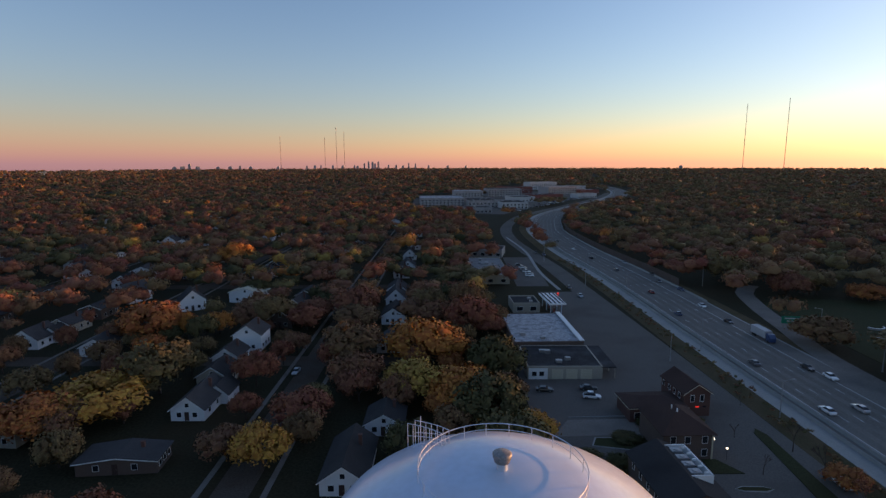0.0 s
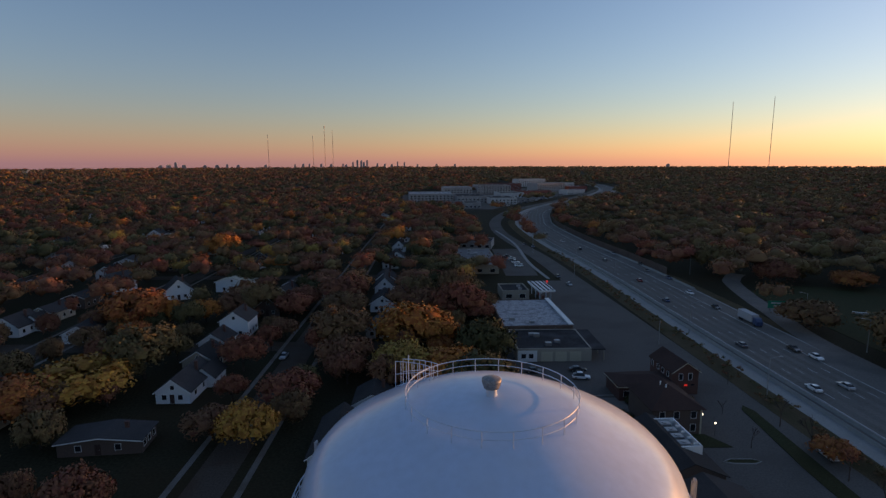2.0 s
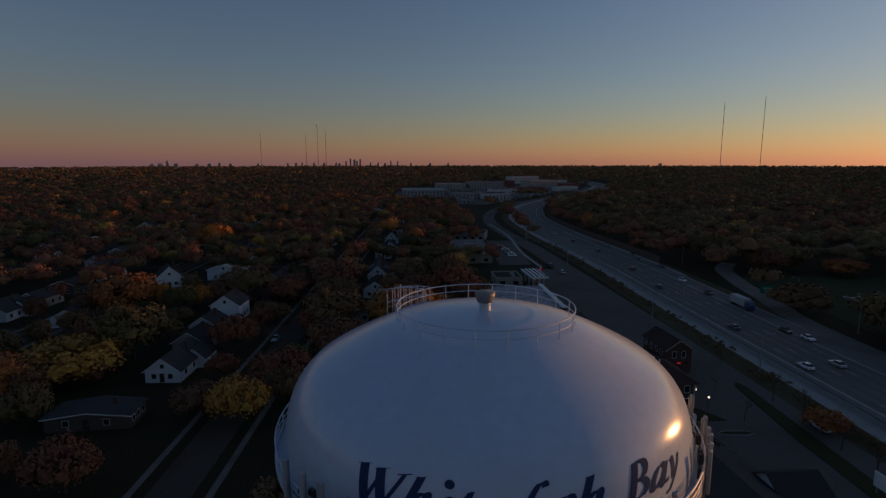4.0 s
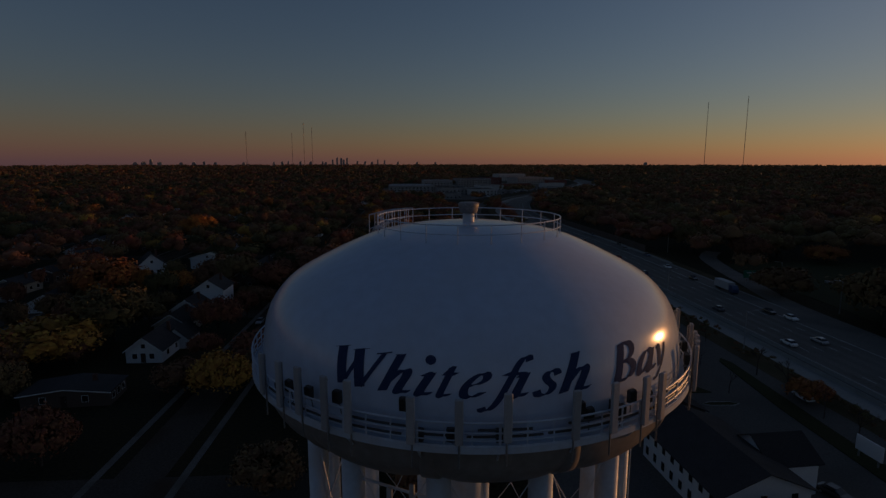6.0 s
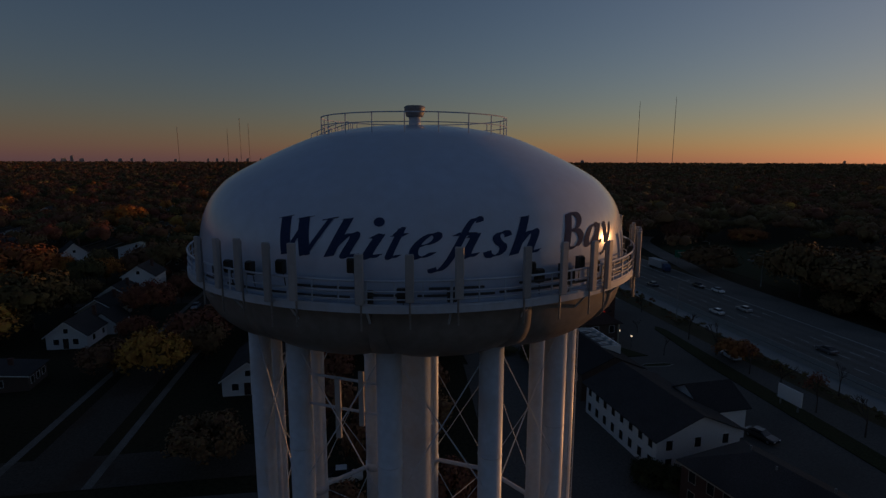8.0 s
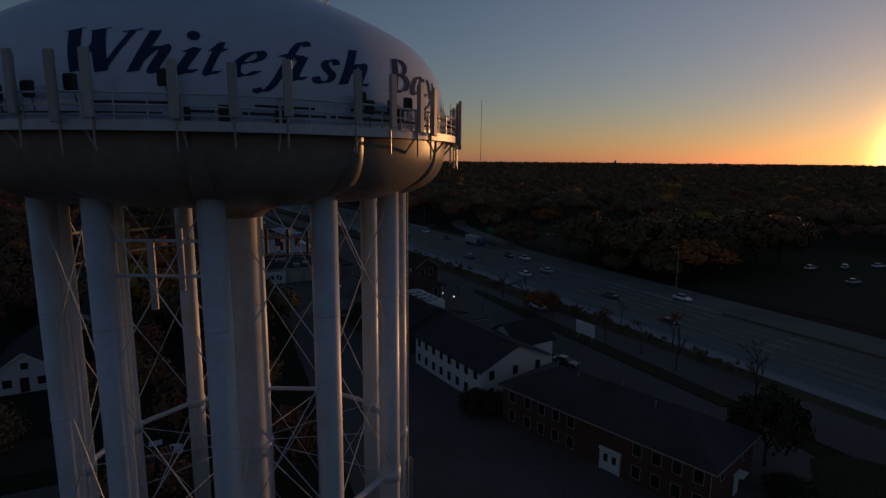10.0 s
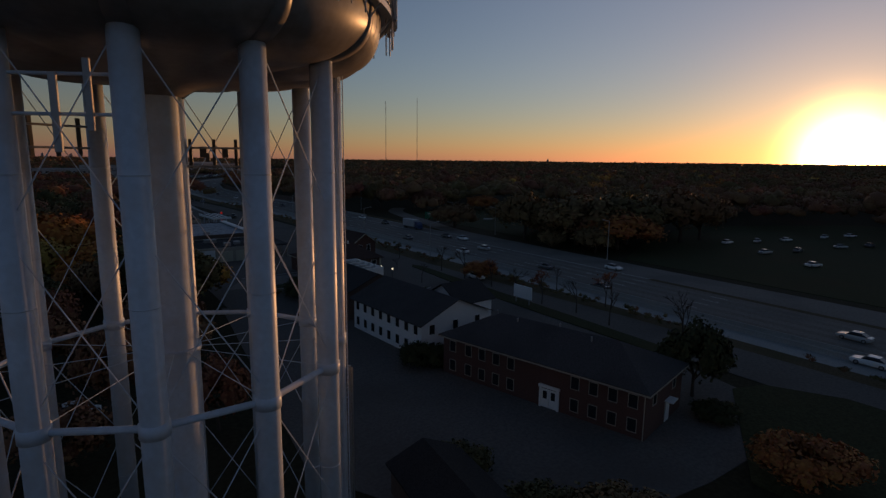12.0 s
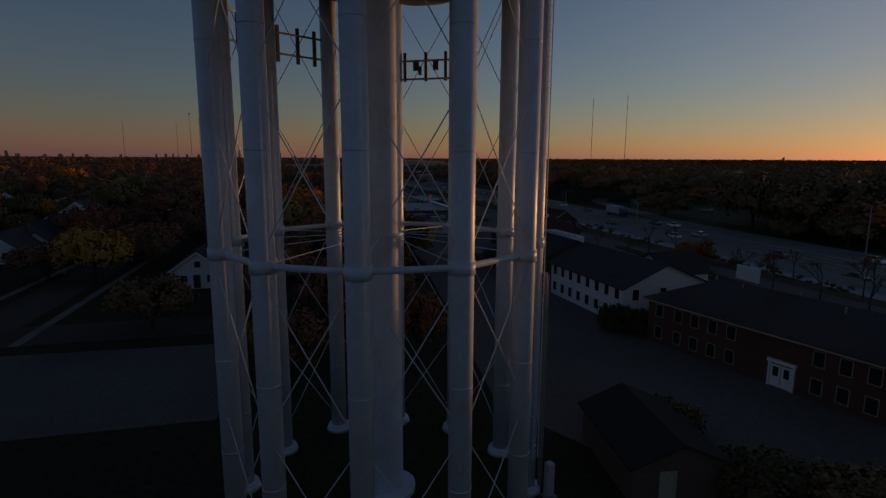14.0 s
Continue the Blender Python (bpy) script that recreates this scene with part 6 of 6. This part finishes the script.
# ---- bare street trees ----
def bare_tree(x, y, h, seed, leaves=0.0):
    ob = thing("bare_tree", pose(x, y, 0.1), "small bare street tree with thin twigs" if not leaves else "thin street tree with a few rust leaves", "tree", "trees along the grass strip")
    rng = random.Random(seed)
    bm = bmesh.new()
    tips = []

    def grow(p, d, length, r, depth):
        q = p + d * length
        tube(bm, p, q, r, 5, r * 0.65)
        if depth == 0:
            tips.append(q)
            return
        for _ in range(3 if depth > 1 else 4):
            nd = (d + Vector((rng.uniform(-0.7, 0.7), rng.uniform(-0.7, 0.7), rng.uniform(-0.15, 0.4)))).normalized()
            grow(q, nd, length * rng.uniform(0.6, 0.8), r * 0.6, depth - 1)
    grow(Vector((0, 0, -0.1)), Vector((0, 0, 1)), h * 0.32, h * 0.018, 3)
    part("trunk", bm, M_BARK, ob)
    if leaves:
        c = np.array([t[:] for t in tips])
        c = np.repeat(c, 6, 0) + RNG.normal(size=(len(c) * 6, 3)) * 0.35
        nn = RNG.normal(size=c.shape)
        nn /= np.linalg.norm(nn, axis=1, keepdims=True)
        v, f = leaf_quads(c, nn, RNG.uniform(0.08, 0.16, size=len(c)))
        o = new("leaves", mesh_from("leaves", v, [f], [M_LEAF], np.full(len(v), leaves)))
        o.parent = ob


for i, (x, y, h, lf) in enumerate(((73.2, 106, 8, 0), (72.8, 96, 9, 0), (62, 97.5, 5.5, 0), (72.6, 86, 7, 0.6), (72.2, 78, 8, 0), (71.8, 70, 7, 0.55), (72.4, 62, 8, 0), (71.5, 54, 8.5, 0), (80, 46, 8, 0), (80.5, 62, 8, 0.6), (81, 75, 7, 0), (74, 128, 5, 0), (70, 40, 9, 0), (61, 128, 5, 0), (64, 112, 4, 0))):
    bare_tree(x, y, h, i, lf)


def shrub(x, y, w, h, tint, label):
    ob = thing("shrub", pose(x, y, 0) @ Matrix.Diagonal((w, w, h, 1)), label, "shrub")
    key = (3, tint)
    if key not in CROWNS:
        CROWNS[key] = crown_mesh(3, tint)
    share("foliage", CROWNS[key], ob, pose(0, 0, -0.12))


for x, y, w, h, t in ((35.0, 56.0, 3.6, 4.6, 0.0), (37.5, 54.8, 3.6, 4.0, 0.0), (46.5, 117.5, 3.5, 2.6, 0.0), (44, 101, 3.5, 3.0, 0.0), (35, 99, 5, 4.5, 0.05), (57.5, 118, 4, 3, 0.1), (30, 104, 4, 2, 0.1), (40, 111, 5, 2, 0.08), (54, 26, 4, 2.5, 0.0), (24.5, 33, 5, 3.5, 0.1), (26, 24, 5, 4, 0.1), (30, 20, 6, 4.5, 0.3)):
    shrub(x, y, w, h, t, "dark evergreen shrub beside a building" if t < 0.1 else "dull brown green shrub beside the lot")


def hedge():
    """Low scrub between highway and frontage road."""
    spots = []
    for p in HIGHWAY:
        if -60 < p[1] < 340:
            for _ in range(14):
                spots.append((p[0] - (RNG.uniform(18.8, 24.6) if p[1] > 105 else RNG.uniform(20.3, 22.2)), p[1] + RNG.uniform(-7, 7), 0.0, RNG.uniform(1.2, 2.6), RNG.uniform(0.8, 2.2), RNG.uniform(0.1, 0.45)))
    leafy_stuff("scrub", spots, 2, 60, 0.13, "low dark scrub along the highway verge")


hedge()


# ---- the horizon: masts and city ----
def mast(az, el, dist, label, top=False):
    x, y = dist * math.sin(radians(az)), dist * math.cos(radians(az))
    h = 60.3 + dist * math.tan(radians(el)) - ground_z(x, y)
    ob = thing("radio_mast", pose(x, y, ground_z(x, y)), label, "radio mast", "radio masts on the horizon")
    w = dist / 2600
    bm = bmesh.new()
    for k in range(3):
        a = 2 * math.pi * k / 3
        tube(bm, (w * math.cos(a), w * math.sin(a), 0), (w * 0.6 * math.cos(a), w * 0.6 * math.sin(a), h), w * 0.38, 5)
    n = int(h / 14)
    for i in range(n):
        z = h * i / n
        for k in range(3):
            a, b = 2 * math.pi * k / 3, 2 * math.pi * (k + 1) / 3
            tube(bm, (w * math.cos(a), w * math.sin(a), z), (w * math.cos(b), w * math.sin(b), z + h / n), w * 0.18, 4)
    part("lattice", bm, M_MAST, ob)
    if top:
        bm = bmesh.new()
        tube(bm, (0, 0, h - 12), (0, 0, h - 3), w * 2.2, 8, w * 2.6)
        part("antenna_drum", bm, M_MAST, ob)


mast(28.72, 5.22, 3100, "tall slim radio mast beyond the woods")
mast(31.95, 5.55, 3000, "tall slim radio mast beyond the woods")
mast(-10.99, 3.6, 4300, "tall radio mast with a thick top", True)
mast(-10.2, 3.2, 4300, "slim radio mast near the city")
mast(-16.5, 2.7, 4400, "slim radio mast near the city")
mast(-12.15, 2.6, 4500, "slim radio mast near the city")


def city():
    rng = random.Random(11)
    spots = [(-7.75, 0.46, 34), (-7.35, 0.40, 40), (-6.75, 0.44, 34), (-7.1, 0.2, 40), (-8.2, 0.2, 30), (-5.7, 0.14, 30), (-4.9, 0.12, 40), (-3.6, 0.25, 26), (-2.9, 0.16, 26), (-4.2, 0.05, 40), (-9.2, 0.12, 28), (-10.4, 0.08, 50), (-11.4, 0.1, 40), (-13.2, 0.1, 40), (-14.0, 0.06, 30),
             (-24.9, 0.2, 44), (-25.5, 0.08, 70), (-24.2, 0.05, 60), (-26.2, 0.0, 60), (-20.4, 0.1, 40), (-21.3, 0.02, 60), (-19.4, 0.0, 50), (-22.4, -0.02, 60), (-1.5, 0.05, 40), (0.5, 0.02, 50), (2.4, 0.02, 40), (-16.8, 0.0, 50), (-12.6, 0.12, 26), (-8.9, 0.0, 50), (23.5, -0.02, 60), (45.5, 0.0, 40)]
    for az, el, w in spots:
        w *= 0.38
        d = 4450
        x, y = d * math.sin(radians(az)), d * math.cos(radians(az))
        z = ground_z(x, y)
        h = 60.3 + d * math.tan(radians(el * 0.75 - 0.2 - (0.1 if el < 0.15 else 0))) - z
        ob = thing("tower_block", pose(x, y, z, 0, 0, -az + rng.uniform(-20, 20)), "distant dark city tower block on the horizon", "tower block", "city skyline")
        bm = bmesh.new()
        box(bm, 0, 0, 0, w, w * 0.7, h)
        part("shaft", bm, M_TOWERBLOCK, ob)
        bm = bmesh.new()
        box(bm, w * 0.1, 0, h, w * 0.5, w * 0.4, h * 0.06 + 2)
        part("roof_house", bm, M_TOWERBLOCK, ob)


city()
